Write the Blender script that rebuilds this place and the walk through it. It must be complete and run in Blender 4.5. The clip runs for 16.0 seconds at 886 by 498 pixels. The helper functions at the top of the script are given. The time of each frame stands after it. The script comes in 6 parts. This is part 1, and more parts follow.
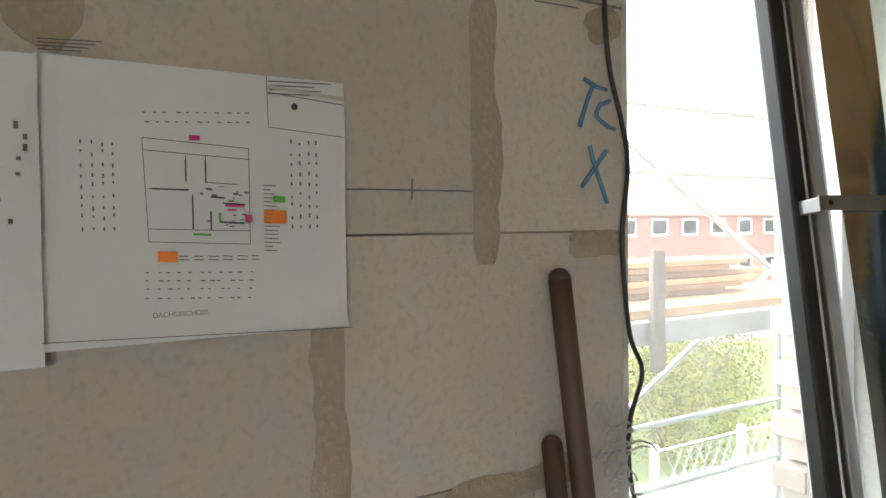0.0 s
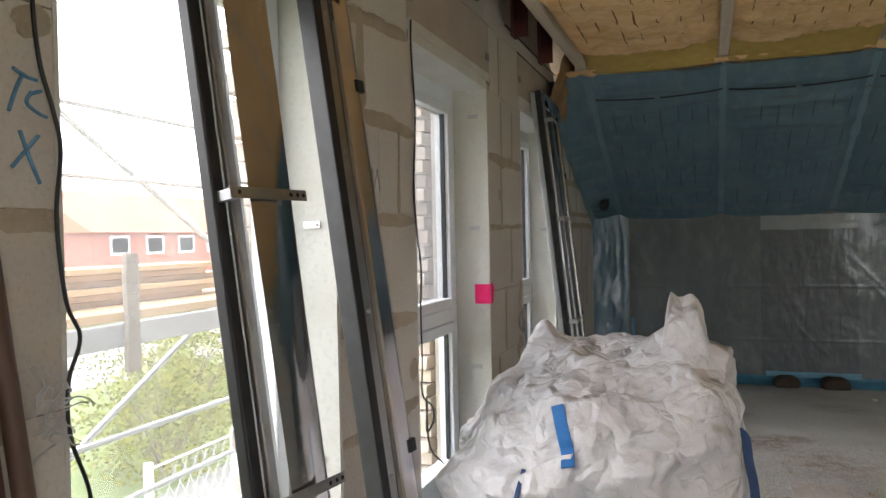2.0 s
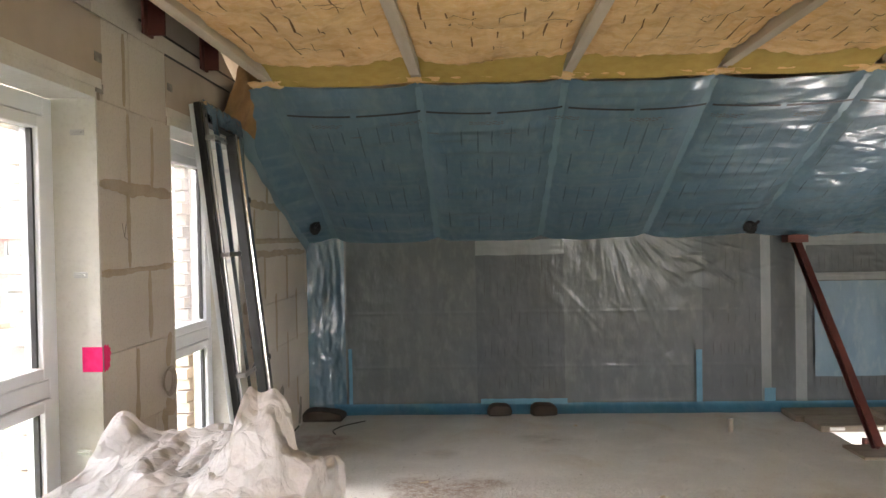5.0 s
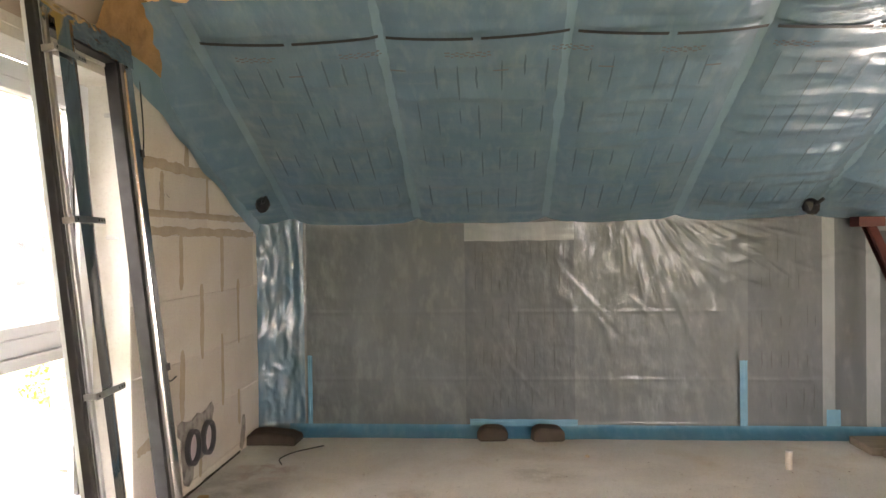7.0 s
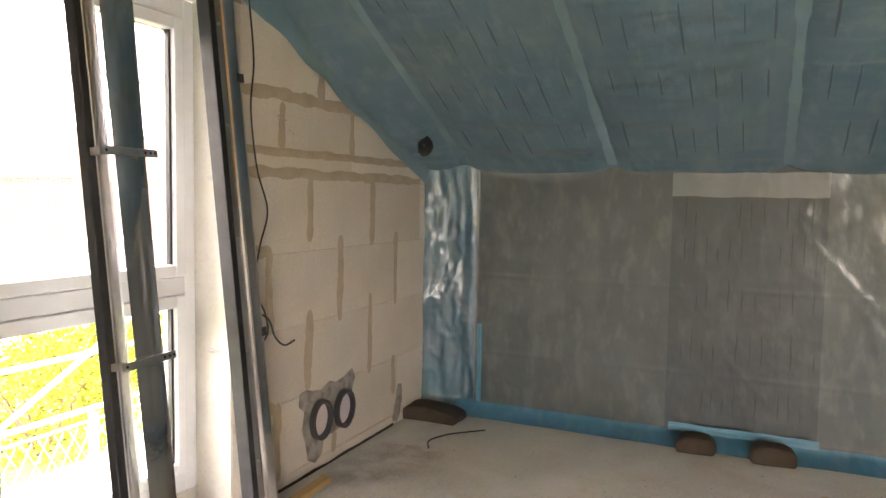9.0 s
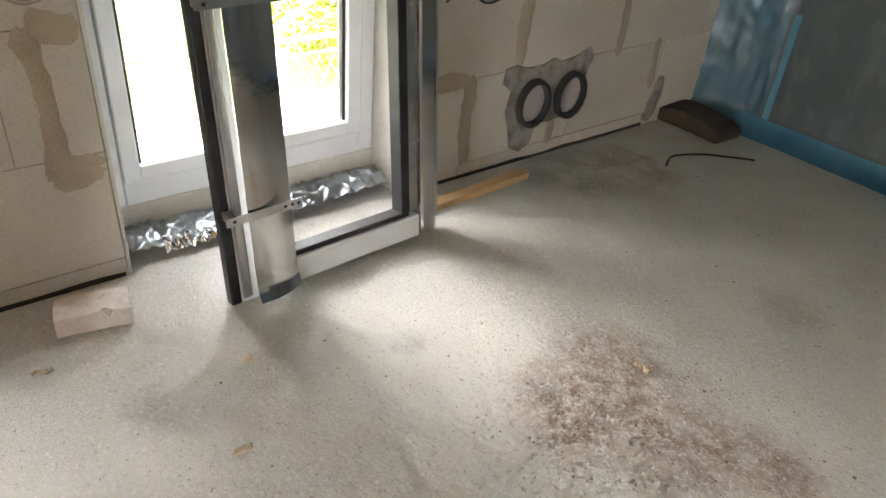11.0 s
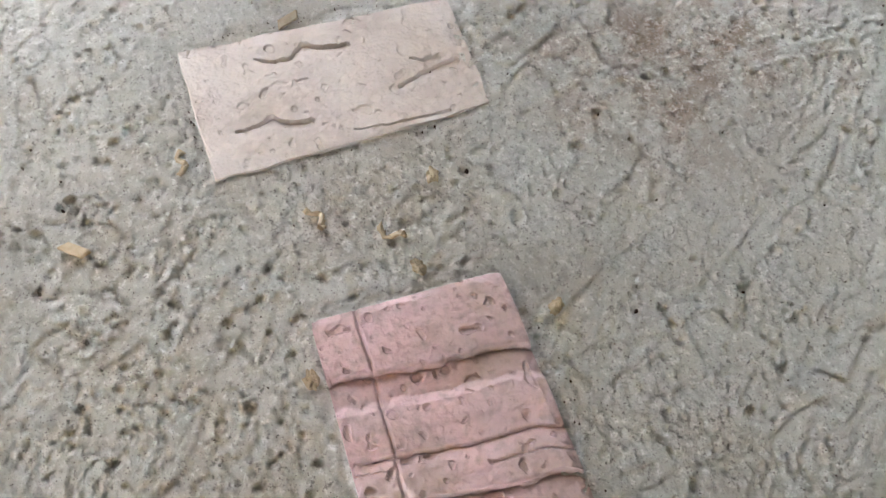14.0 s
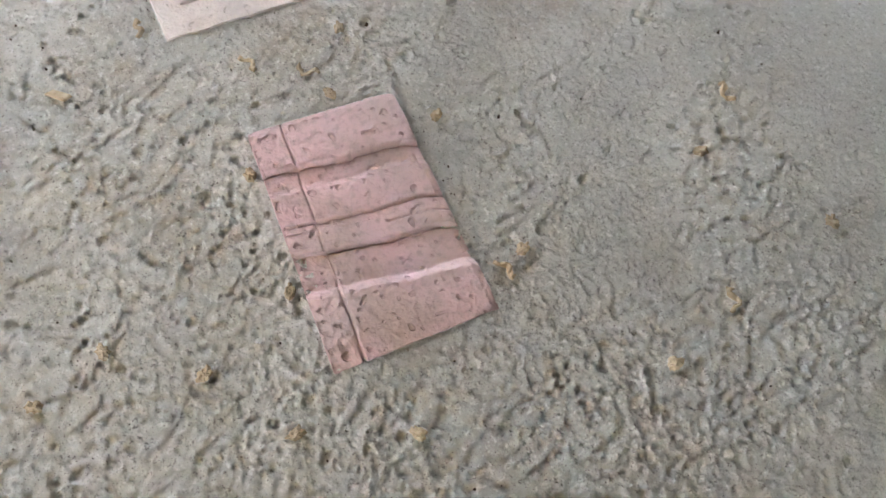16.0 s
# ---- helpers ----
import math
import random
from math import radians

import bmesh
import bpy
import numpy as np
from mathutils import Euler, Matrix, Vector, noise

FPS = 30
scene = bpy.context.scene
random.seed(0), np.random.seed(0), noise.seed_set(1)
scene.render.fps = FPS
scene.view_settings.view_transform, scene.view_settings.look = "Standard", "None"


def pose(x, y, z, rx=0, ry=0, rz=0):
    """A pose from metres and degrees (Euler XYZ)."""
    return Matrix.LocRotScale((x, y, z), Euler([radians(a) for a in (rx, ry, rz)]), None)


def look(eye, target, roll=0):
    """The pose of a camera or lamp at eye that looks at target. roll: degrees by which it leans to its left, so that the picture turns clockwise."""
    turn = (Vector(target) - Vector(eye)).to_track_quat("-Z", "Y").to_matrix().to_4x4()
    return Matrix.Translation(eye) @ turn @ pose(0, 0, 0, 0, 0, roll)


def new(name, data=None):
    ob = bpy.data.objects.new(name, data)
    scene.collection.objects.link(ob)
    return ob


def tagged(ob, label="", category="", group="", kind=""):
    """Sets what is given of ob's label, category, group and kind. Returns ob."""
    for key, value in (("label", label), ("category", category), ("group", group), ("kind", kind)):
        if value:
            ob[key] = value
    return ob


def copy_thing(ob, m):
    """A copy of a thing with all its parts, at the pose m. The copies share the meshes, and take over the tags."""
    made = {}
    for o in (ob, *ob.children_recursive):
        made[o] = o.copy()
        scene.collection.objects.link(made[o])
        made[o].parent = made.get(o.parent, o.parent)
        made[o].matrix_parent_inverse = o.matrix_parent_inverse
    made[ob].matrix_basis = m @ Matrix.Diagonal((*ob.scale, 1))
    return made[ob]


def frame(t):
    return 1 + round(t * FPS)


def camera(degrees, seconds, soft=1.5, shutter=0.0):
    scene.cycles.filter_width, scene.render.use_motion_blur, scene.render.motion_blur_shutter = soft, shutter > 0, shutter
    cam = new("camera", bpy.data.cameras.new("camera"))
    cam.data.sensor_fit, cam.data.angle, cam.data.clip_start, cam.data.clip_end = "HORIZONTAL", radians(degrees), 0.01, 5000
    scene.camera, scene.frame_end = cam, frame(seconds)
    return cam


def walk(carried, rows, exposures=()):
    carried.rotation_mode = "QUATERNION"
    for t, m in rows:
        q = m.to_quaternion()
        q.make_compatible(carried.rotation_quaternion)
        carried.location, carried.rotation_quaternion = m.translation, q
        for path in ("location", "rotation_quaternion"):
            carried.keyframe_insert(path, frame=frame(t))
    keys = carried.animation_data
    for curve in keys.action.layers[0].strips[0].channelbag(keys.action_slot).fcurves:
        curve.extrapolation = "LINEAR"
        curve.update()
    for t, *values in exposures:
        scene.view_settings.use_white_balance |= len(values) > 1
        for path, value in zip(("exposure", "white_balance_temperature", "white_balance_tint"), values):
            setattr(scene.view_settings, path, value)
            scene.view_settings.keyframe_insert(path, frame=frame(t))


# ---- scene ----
from mathutils.bvhtree import BVHTree

cam = camera(63.2, 16.0)
PATH = [
    (0, (0.858, 0.54, 1.523), (-0.85, 1.579, 1.465), -0.7),
    (0.5, (0.921, 0.474, 1.459), (-0.549, 1.831, 1.445), -1.3),
    (1, (0.972, 0.451, 1.448), (-0.21, 2.064, 1.427), -1.3),
    (1.5, (1.041, 0.443, 1.455), (0.127, 2.222, 1.427), -1.2),
    (2, (1.108, 0.423, 1.45), (0.415, 2.299, 1.419), -1.2),
    (2.5, (1.158, 0.423, 1.444), (0.633, 2.352, 1.412), -1.3),
    (3, (1.215, 0.435, 1.474), (0.815, 2.395, 1.439), -1.3),
    (3.5, (1.282, 0.498, 1.529), (0.989, 2.476, 1.494), -1.2),
    (4, (1.37, 0.687, 1.593), (1.163, 2.676, 1.56), -1.2),
    (4.5, (1.489, 0.919, 1.614), (1.347, 2.914, 1.581), -1.1),
    (5, (1.587, 1.181, 1.625), (1.493, 3.179, 1.596), -1.1),
    (7.3, (1.855, 2.589, 1.438), (1.692, 4.582, 1.418), -0.5),
    (7.5, (1.924, 2.642, 1.432), (1.698, 4.629, 1.402), -0.6),
    (8, (2.167, 2.843, 1.441), (1.75, 4.798, 1.378), -0.3),
    (10.3, (1.882, 4.228, 1.425), (0.629, 5.646, 0.777), 4.5),
    (10.5, (1.867, 4.287, 1.443), (0.599, 5.612, 0.645), 5.3),
    (11, (2.032, 4.432, 1.382), (0.752, 5.523, 0.298), 5.2),
    (11.5, (2.171, 4.514, 1.33), (0.988, 5.4, -0.018), 4.8),
    (12, (2.273, 4.579, 1.226), (1.211, 5.295, -0.31), 4.8),
    (12.5, (2.309, 4.592, 1.166), (1.355, 5.171, -0.494), 5.1),
    (13, (2.354, 4.604, 1.136), (1.46, 5.068, -0.593), 5.2),
    (13.5, (2.437, 4.625, 1.115), (1.59, 4.984, -0.661), 4.6),
    (14, (2.554, 4.643, 1.105), (1.733, 4.92, -0.697), 3.4),
    (14.5, (2.673, 4.644, 1.13), (1.888, 4.878, -0.695), 3.1),
    (15, (2.814, 4.608, 1.178), (2.056, 4.836, -0.659), 2.9),
    (15.5, (2.962, 4.552, 1.225), (2.227, 4.824, -0.615), 4.1),
    (16, (3.027, 4.642, 1.293), (2.276, 4.966, -0.532), 4.0),
]
EXPOSURE = [(0, 0.2, 6300, 10), (1.0, -0.3, 6300, 11), (2.0, 0.05, 6400, 13), (3.5, 0.45, 6700, 15), (5, 0.95, 6900, 17), (7.5, 1.9, 7700, 21), (8.2, 2.0, 7700, 21),
            (10.3, 1.15, 7300, 14), (11.5, 1.25, 6700, 12), (12.5, 1.45, 6300, 12), (14, 1.4, 6100, 12), (16, 1.45, 6000, 12)]
walk(cam, [(t, look(eye, target, roll)) for t, eye, target, roll in PATH], EXPOSURE)

# ---- world and light ----
world = bpy.data.worlds.new("world")
scene.world = world
world.use_nodes = True
wn = world.node_tree.nodes
sky = wn.new("ShaderNodeTexSky")
sky.sky_type = "NISHITA"
sky.sun_disc = False
sky.sun_elevation = radians(32)
sky.sun_rotation = radians(250)
sky.air_density, sky.dust_density, sky.ozone_density = 1.0, 4.0, 1.0
haze = wn.new("ShaderNodeMixRGB")
haze.inputs[0].default_value = 0.75
haze.inputs[2].default_value = (125.0, 129.0, 134.0, 1)
world.node_tree.links.new(sky.outputs[0], haze.inputs[1])
world.node_tree.links.new(haze.outputs[0], wn["Background"].inputs[0])
wn["Background"].inputs[1].default_value = 0.13
sun = new("sun", bpy.data.lights.new("sun", "SUN"))
sun.data.energy, sun.data.angle, sun.data.color = 3.5, radians(45), (1.0, 0.96, 0.9)
sun.matrix_world = look((-10, 1.5, 6.5), (0, 5, 0))
WINDOWS = [(1.41, 2.455), (3.107, 4.152), (4.87, 5.915)]
WTOP = 2.30


# area lamp set in an added opening to brighten the room
def fill_lamp(name, y0, y1, power):
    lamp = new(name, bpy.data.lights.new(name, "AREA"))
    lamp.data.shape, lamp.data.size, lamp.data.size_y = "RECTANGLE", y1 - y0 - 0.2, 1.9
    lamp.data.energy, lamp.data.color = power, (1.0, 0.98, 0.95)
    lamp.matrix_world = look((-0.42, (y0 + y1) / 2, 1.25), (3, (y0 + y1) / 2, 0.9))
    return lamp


X_END, Y_BACK = 8.2, -3.2


# added: an unseen opening behind the walk, with a lamp to fill the room
FILL_OPENINGS = [(4.2, 6.8)]
for a, b in FILL_OPENINGS:
    lamp = fill_lamp("back_fill_light", a, b, 30)
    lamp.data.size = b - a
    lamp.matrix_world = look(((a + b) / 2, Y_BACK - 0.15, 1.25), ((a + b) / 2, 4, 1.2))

# ---- materials ----


def material(name, colour, rough=0.8, metal=0.0, second=None, scale=4.0, mix=0.5, detail=6.0, fine=None, fine_scale=60.0,
             bump=0.0, bump_scale=40.0, coat=0.0, spec=0.5, stretch=(1, 1, 1), island=0.0, big_bump=0.0, big_scale=6.0):
    """Principled material with a broad and a fine noise in its colour and two scales of relief."""
    m = bpy.data.materials.new(name)
    m.use_nodes = True
    n, l = m.node_tree.nodes, m.node_tree.links
    p = n["Principled BSDF"]
    p.inputs["Roughness"].default_value, p.inputs["Metallic"].default_value = rough, metal
    p.inputs["Coat Weight"].default_value, p.inputs["Specular IOR Level"].default_value = coat, spec
    co = n.new("ShaderNodeTexCoord")
    mp = n.new("ShaderNodeMapping")
    mp.inputs["Scale"].default_value = stretch
    l.new(co.outputs["Object"], mp.inputs[0])
    col = None
    base = n.new("ShaderNodeRGB")
    base.outputs[0].default_value = (*colour, 1)
    col = base.outputs[0]

    def layer(col, tint, sc, amount, lo=0.4, hi=0.65):
        t = n.new("ShaderNodeTexNoise")
        t.inputs["Scale"].default_value, t.inputs["Detail"].default_value = sc, detail
        l.new(mp.outputs[0], t.inputs["Vector"])
        r = n.new("ShaderNodeMapRange")
        r.inputs[1].default_value, r.inputs[2].default_value, r.inputs[4].default_value = lo, hi, amount
        l.new(t.outputs["Fac"], r.inputs[0])
        mx = n.new("ShaderNodeMixRGB")
        l.new(r.outputs[0], mx.inputs[0])
        l.new(col, mx.inputs[1])
        mx.inputs[2].default_value = (*tint, 1)
        return mx.outputs[0]

    if second:
        col = layer(col, second, scale, mix)
    if fine:
        col = layer(col, fine, fine_scale, 0.55, 0.5, 0.72)
    if island:
        info = n.new("ShaderNodeObjectInfo")
        hs = n.new("ShaderNodeHueSaturation")
        r = n.new("ShaderNodeMapRange")
        r.inputs[3].default_value, r.inputs[4].default_value = 1 - island, 1 + island
        l.new(info.outputs["Random"], r.inputs[0])
        l.new(r.outputs[0], hs.inputs["Value"])
        l.new(col, hs.inputs["Color"])
        col = hs.outputs[0]
    l.new(col, p.inputs["Base Color"])
    last = None
    for strength, sc, dist in ((big_bump, big_scale, 0.03), (bump, bump_scale, 0.004)):
        if strength:
            t = n.new("ShaderNodeTexNoise")
            t.inputs["Scale"].default_value, t.inputs["Detail"].default_value = sc, 6
            l.new(mp.outputs[0], t.inputs["Vector"])
            b = n.new("ShaderNodeBump")
            b.inputs["Strength"].default_value, b.inputs["Distance"].default_value = strength, dist
            l.new(t.outputs["Fac"], b.inputs["Height"])
            if last:
                l.new(last, b.inputs["Normal"])
            last = b.outputs[0]
    if last:
        l.new(last, p.inputs["Normal"])
    return m


BLOCK = material("aerated_concrete", (0.56, 0.52, 0.47), 0.95, second=(0.48, 0.43, 0.38), scale=2.5, mix=0.6, fine=(0.42, 0.38, 0.33),
                 fine_scale=90, bump=0.25, bump_scale=220, island=0.07)
JOINT = material("joint_mortar", (0.30, 0.25, 0.20), 0.95, second=(0.2, 0.17, 0.14), scale=12, bump=0.5)
SMEAR = material("mortar_smear", (0.40, 0.33, 0.25), 0.95, second=(0.33, 0.27, 0.2), scale=9, mix=0.7, fine=(0.46, 0.4, 0.32), fine_scale=120, bump=0.7, bump_scale=120)
GREY_PATCH = material("cement_patch", (0.3, 0.285, 0.26), 0.95, second=(0.15, 0.14, 0.13), scale=17, mix=0.9, bump=0.8, bump_scale=90)
GAP_SHADE = material("gap_shade", (0.035, 0.03, 0.026), 0.95, second=(0.07, 0.06, 0.05), scale=18)
LINTEL = material("lintel_render", (0.44, 0.37, 0.31), 0.95, second=(0.36, 0.3, 0.25), scale=5, bump=0.3, bump_scale=140)
PVC = material("white_pvc", (0.72, 0.75, 0.78), 0.35, second=(0.66, 0.69, 0.73), scale=7, mix=0.4, bump=0.05)
REVEAL = material("reveal_plaster", (0.62, 0.61, 0.57), 0.9, second=(0.52, 0.5, 0.44), scale=3.5, mix=0.6, fine=(0.5, 0.48, 0.44), bump=0.3, bump_scale=120)
FOAM = material("sealing_foil", (0.26, 0.28, 0.3), 0.28, 0.85, second=(0.2, 0.21, 0.23), scale=22, bump=0.3)
RUBBER = material("black_rubber", (0.012, 0.012, 0.014), 0.5, second=(0.03, 0.03, 0.035), scale=15)
ALU = material("aluminium", (0.42, 0.42, 0.43), 0.3, 1.0, second=(0.26, 0.26, 0.27), scale=9, bump=0.05, bump_scale=60, stretch=(1, 1, 0.2))
FOIL = material("foil_strip", (0.52, 0.51, 0.5), 0.13, 1.0, second=(0.44, 0.43, 0.43), scale=5, mix=0.5, big_bump=0.12, big_scale=5, stretch=(1, 1, 0.5))
STEEL = material("galvanised_steel", (0.5, 0.5, 0.5), 0.35, 1.0, second=(0.35, 0.35, 0.36), scale=30)
RED_STEEL = material("oxide_red_steel", (0.10, 0.022, 0.016), 0.6, second=(0.06, 0.016, 0.014), scale=8, mix=0.7, bump=0.3)
WOOL = material("mineral_wool", (0.86, 0.58, 0.29), 0.98, second=(0.7, 0.4, 0.15), scale=9, mix=0.7, fine=(0.88, 0.68, 0.42), fine_scale=45,
                bump=1.0, bump_scale=70, big_bump=0.7, big_scale=9, stretch=(0.7, 1.4, 1))
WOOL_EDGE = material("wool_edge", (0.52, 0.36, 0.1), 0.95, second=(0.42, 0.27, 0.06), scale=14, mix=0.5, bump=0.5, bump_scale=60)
BROWN_WOOL = material("brown_wool", (0.34, 0.2, 0.09), 0.98, second=(0.2, 0.11, 0.05), scale=10, bump=1.0, bump_scale=50, big_bump=0.8, big_scale=8)
TIMBER = material("pale_timber", (0.6, 0.52, 0.42), 0.85, second=(0.5, 0.4, 0.29), scale=5, mix=0.6, stretch=(4, 0.4, 4), bump=0.3)
PLANK = material("raw_plank", (0.55, 0.38, 0.2), 0.8, second=(0.42, 0.27, 0.13), scale=6, stretch=(4, 0.5, 4), bump=0.3, bump_scale=60)
GREY_PLANK = material("weathered_plank", (0.26, 0.22, 0.18), 0.9, second=(0.16, 0.13, 0.11), scale=6, stretch=(0.6, 4, 4), bump=0.5, bump_scale=60)
HANDLE = material("worn_handle", (0.11, 0.06, 0.04), 0.55, second=(0.06, 0.035, 0.025), scale=12, stretch=(1, 1, 0.2), bump=0.2)
SATIN = material("satin_profile", (0.6, 0.58, 0.58), 0.16, 1.0, second=(0.5, 0.48, 0.49), scale=4, mix=0.6, stretch=(1, 1, 0.2), bump=0.05)
BAG = material("woven_bag", (0.66, 0.65, 0.67), 0.28, second=(0.58, 0.56, 0.58), scale=4, mix=0.6, fine=(0.56, 0.54, 0.55), fine_scale=160, bump=0.15, bump_scale=300,
               big_bump=0.35, big_scale=9, spec=0.6)


def creased(m, sizes):
    """Adds the sharp crease lines of crumpled sheet to a material."""
    n, l = m.node_tree.nodes, m.node_tree.links
    p = n["Principled BSDF"]
    last = p.inputs["Normal"].links[0].from_socket
    co = n.new("ShaderNodeTexCoord")
    warp = n.new("ShaderNodeTexNoise")
    warp.inputs["Scale"].default_value = 7
    l.new(co.outputs["Object"], warp.inputs["Vector"])
    mx = n.new("ShaderNodeMixRGB")
    mx.inputs[0].default_value = 0.12
    l.new(co.outputs["Object"], mx.inputs[1])
    l.new(warp.outputs["Color"], mx.inputs[2])
    for sc, strength, dist in sizes:
        v = n.new("ShaderNodeTexVoronoi")
        v.feature = "DISTANCE_TO_EDGE"
        v.inputs["Scale"].default_value = sc
        l.new(mx.outputs[0], v.inputs["Vector"])
        b = n.new("ShaderNodeBump")
        b.inputs["Strength"].default_value, b.inputs["Distance"].default_value = strength, dist
        l.new(v.outputs["Distance"], b.inputs["Height"])
        l.new(last, b.inputs["Normal"])
        last = b.outputs[0]
    l.new(last, p.inputs["Normal"])


creased(BAG, ((5, 0.7, 0.1), (12, 0.55, 0.04), (28, 0.35, 0.014)))
BLUE_STRAP = material("blue_strap", (0.03, 0.2, 0.55), 0.6, second=(0.02, 0.13, 0.42), scale=20, bump=0.4, bump_scale=200)
NAVY_STRAP = material("navy_strap", (0.02, 0.05, 0.14), 0.6, second=(0.03, 0.09, 0.22), scale=20, bump=0.4, bump_scale=200)
PAPER = material("paper", (0.72, 0.74, 0.76), 0.9, second=(0.66, 0.68, 0.7), scale=2, mix=0.5)
INK = material("ink", (0.06, 0.06, 0.07), 0.9)
ORANGE = material("orange_marker", (0.85, 0.25, 0.05), 0.9)
GREEN = material("green_marker", (0.15, 0.5, 0.08), 0.9)
MAGENTA = material("magenta_marker", (0.65, 0.05, 0.25), 0.9)
PINK_SPRAY = material("pink_spray", (0.9, 0.01, 0.16), 0.8, second=(0.95, 0.05, 0.25), scale=30, fine=(0.75, 0.0, 0.12), fine_scale=120)
CHALK = material("blue_chalk", (0.09, 0.24, 0.42), 0.95, second=(0.2, 0.35, 0.5), scale=40)
PENCIL = material("pencil", (0.16, 0.15, 0.15), 0.9)
CABLE = material("cable", (0.018, 0.018, 0.02), 0.45)
WHITE_CABLE = material("pale_cable", (0.5, 0.5, 0.5), 0.5)
PIPE = material("grey_pipe", (0.5, 0.44, 0.46), 0.6, second=(0.4, 0.35, 0.37), scale=10)
DARK_PIPE = material("dark_pipe", (0.03, 0.03, 0.035), 0.5)
BROWN_PIPE = material("brown_bag", (0.045, 0.03, 0.02), 0.85, second=(0.025, 0.018, 0.012), scale=12, bump=0.8, bump_scale=50)
BRICK = material("facing_brick", (0.5, 0.41, 0.35), 0.9, second=(0.56, 0.49, 0.42), scale=6, mix=0.7, island=0.25, bump=0.5, bump_scale=80)
SCAFFOLD = material("scaffold_tube", (0.5, 0.52, 0.54), 0.45, 0.8, second=(0.4, 0.4, 0.42), scale=10)
WHITE_WALL = material("white_plaster", (0.8, 0.8, 0.78), 0.9, second=(0.75, 0.75, 0.73), scale=3)
GRASS = material("lawn", (0.09, 0.13, 0.022), 0.95, second=(0.13, 0.16, 0.04), scale=0.8, mix=0.8, fine=(0.2, 0.19, 0.1), fine_scale=6, bump=1.0, bump_scale=20)
LEAF = material("leaves", (0.14, 0.16, 0.018), 0.9, second=(0.22, 0.19, 0.02), scale=3, mix=0.8, fine=(0.1, 0.14, 0.015), fine_scale=12, spec=0.1)
ROOF = material("roof_tiles", (0.34, 0.15, 0.08), 0.9, second=(0.26, 0.12, 0.07), scale=2, bump=0.5)
RED_BRICK = material("red_brickwork", (0.34, 0.12, 0.085), 0.9, second=(0.27, 0.1, 0.07), scale=2)
ROAD = material("gravel_yard", (0.24, 0.23, 0.21), 0.95, second=(0.15, 0.14, 0.12), scale=1.5, bump=0.8, bump_scale=15)


def glass_material():
    m = bpy.data.materials.new("window_glass")
    m.use_nodes = True
    p = m.node_tree.nodes["Principled BSDF"]
    # darker than clear glass: tint added to dim the view outside
    p.inputs["Base Color"].default_value = (0.64, 0.66, 0.67, 1)
    p.inputs["Transmission Weight"].default_value, p.inputs["Roughness"].default_value, p.inputs["IOR"].default_value = 1.0, 0.0, 1.1
    return m


GLASS = glass_material()


def clear_sheet():
    """Milky plastic sheet: mostly see-through, thin white veil, grey tint added to dim outside."""
    m = bpy.data.materials.new("plastic_sheet")
    m.use_nodes = True
    n, l = m.node_tree.nodes, m.node_tree.links
    tr, df, mx = n.new("ShaderNodeBsdfTransparent"), n.new("ShaderNodeBsdfTranslucent"), n.new("ShaderNodeMixShader")
    df.inputs[0].default_value = (0.9, 0.9, 0.9, 1)
    tr.inputs[0].default_value = (0.36, 0.36, 0.36, 1)
    t = n.new("ShaderNodeTexNoise")
    t.inputs["Scale"].default_value = 5
    r = n.new("ShaderNodeMapRange")
    r.inputs[3].default_value, r.inputs[4].default_value = 0.025, 0.08
    l.new(t.outputs["Fac"], r.inputs[0])
    l.new(r.outputs[0], mx.inputs[0])
    l.new(tr.outputs[0], mx.inputs[1])
    l.new(df.outputs[0], mx.inputs[2])
    l.new(mx.outputs[0], n["Material Output"].inputs[0])
    return m


SHEET = clear_sheet()


def film_material(name, dark, light, streaks, rough, coat=0.5):
    """Plastic membrane over insulation: what lies behind it shows faintly, glossy creases on top."""
    m = material(name, dark, rough, second=light, scale=2.2, mix=0.8, fine=streaks, fine_scale=7, coat=coat, stretch=(2.2, 1, 0.9),
                 bump=0.2, bump_scale=26, big_bump=0.25, big_scale=5)
    m.node_tree.nodes["Principled BSDF"].inputs["Coat Roughness"].default_value = 0.14
    return m


FILM = film_material("blue_membrane", (0.1, 0.178, 0.24), (0.14, 0.22, 0.276), (0.2, 0.268, 0.305), 0.36, 0.4)
FILM_RIB = film_material("blue_membrane_on_rafter", (0.15, 0.25, 0.31), (0.18, 0.28, 0.34), (0.2, 0.3, 0.36), 0.35)
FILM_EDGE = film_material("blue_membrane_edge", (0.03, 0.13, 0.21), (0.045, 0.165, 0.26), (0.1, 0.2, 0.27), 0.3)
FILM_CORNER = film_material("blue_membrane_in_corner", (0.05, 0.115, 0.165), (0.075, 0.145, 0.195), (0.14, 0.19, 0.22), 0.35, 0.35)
FILM_GREY = film_material("clear_film_on_board", (0.068, 0.083, 0.087), (0.088, 0.105, 0.109), (0.128, 0.146, 0.149), 0.5, 0.26)
FILM_DARK = film_material("clear_film_on_wool", (0.05, 0.062, 0.068), (0.064, 0.077, 0.083), (0.09, 0.104, 0.11), 0.5, 0.26)
FILM_PALE = film_material("clear_film_on_timber", (0.15, 0.172, 0.18), (0.18, 0.2, 0.208), (0.21, 0.228, 0.235), 0.4)
FILM_SLIT = film_material("blue_membrane_on_gap", (0.058, 0.102, 0.135), (0.068, 0.115, 0.15), (0.085, 0.13, 0.165), 0.4)
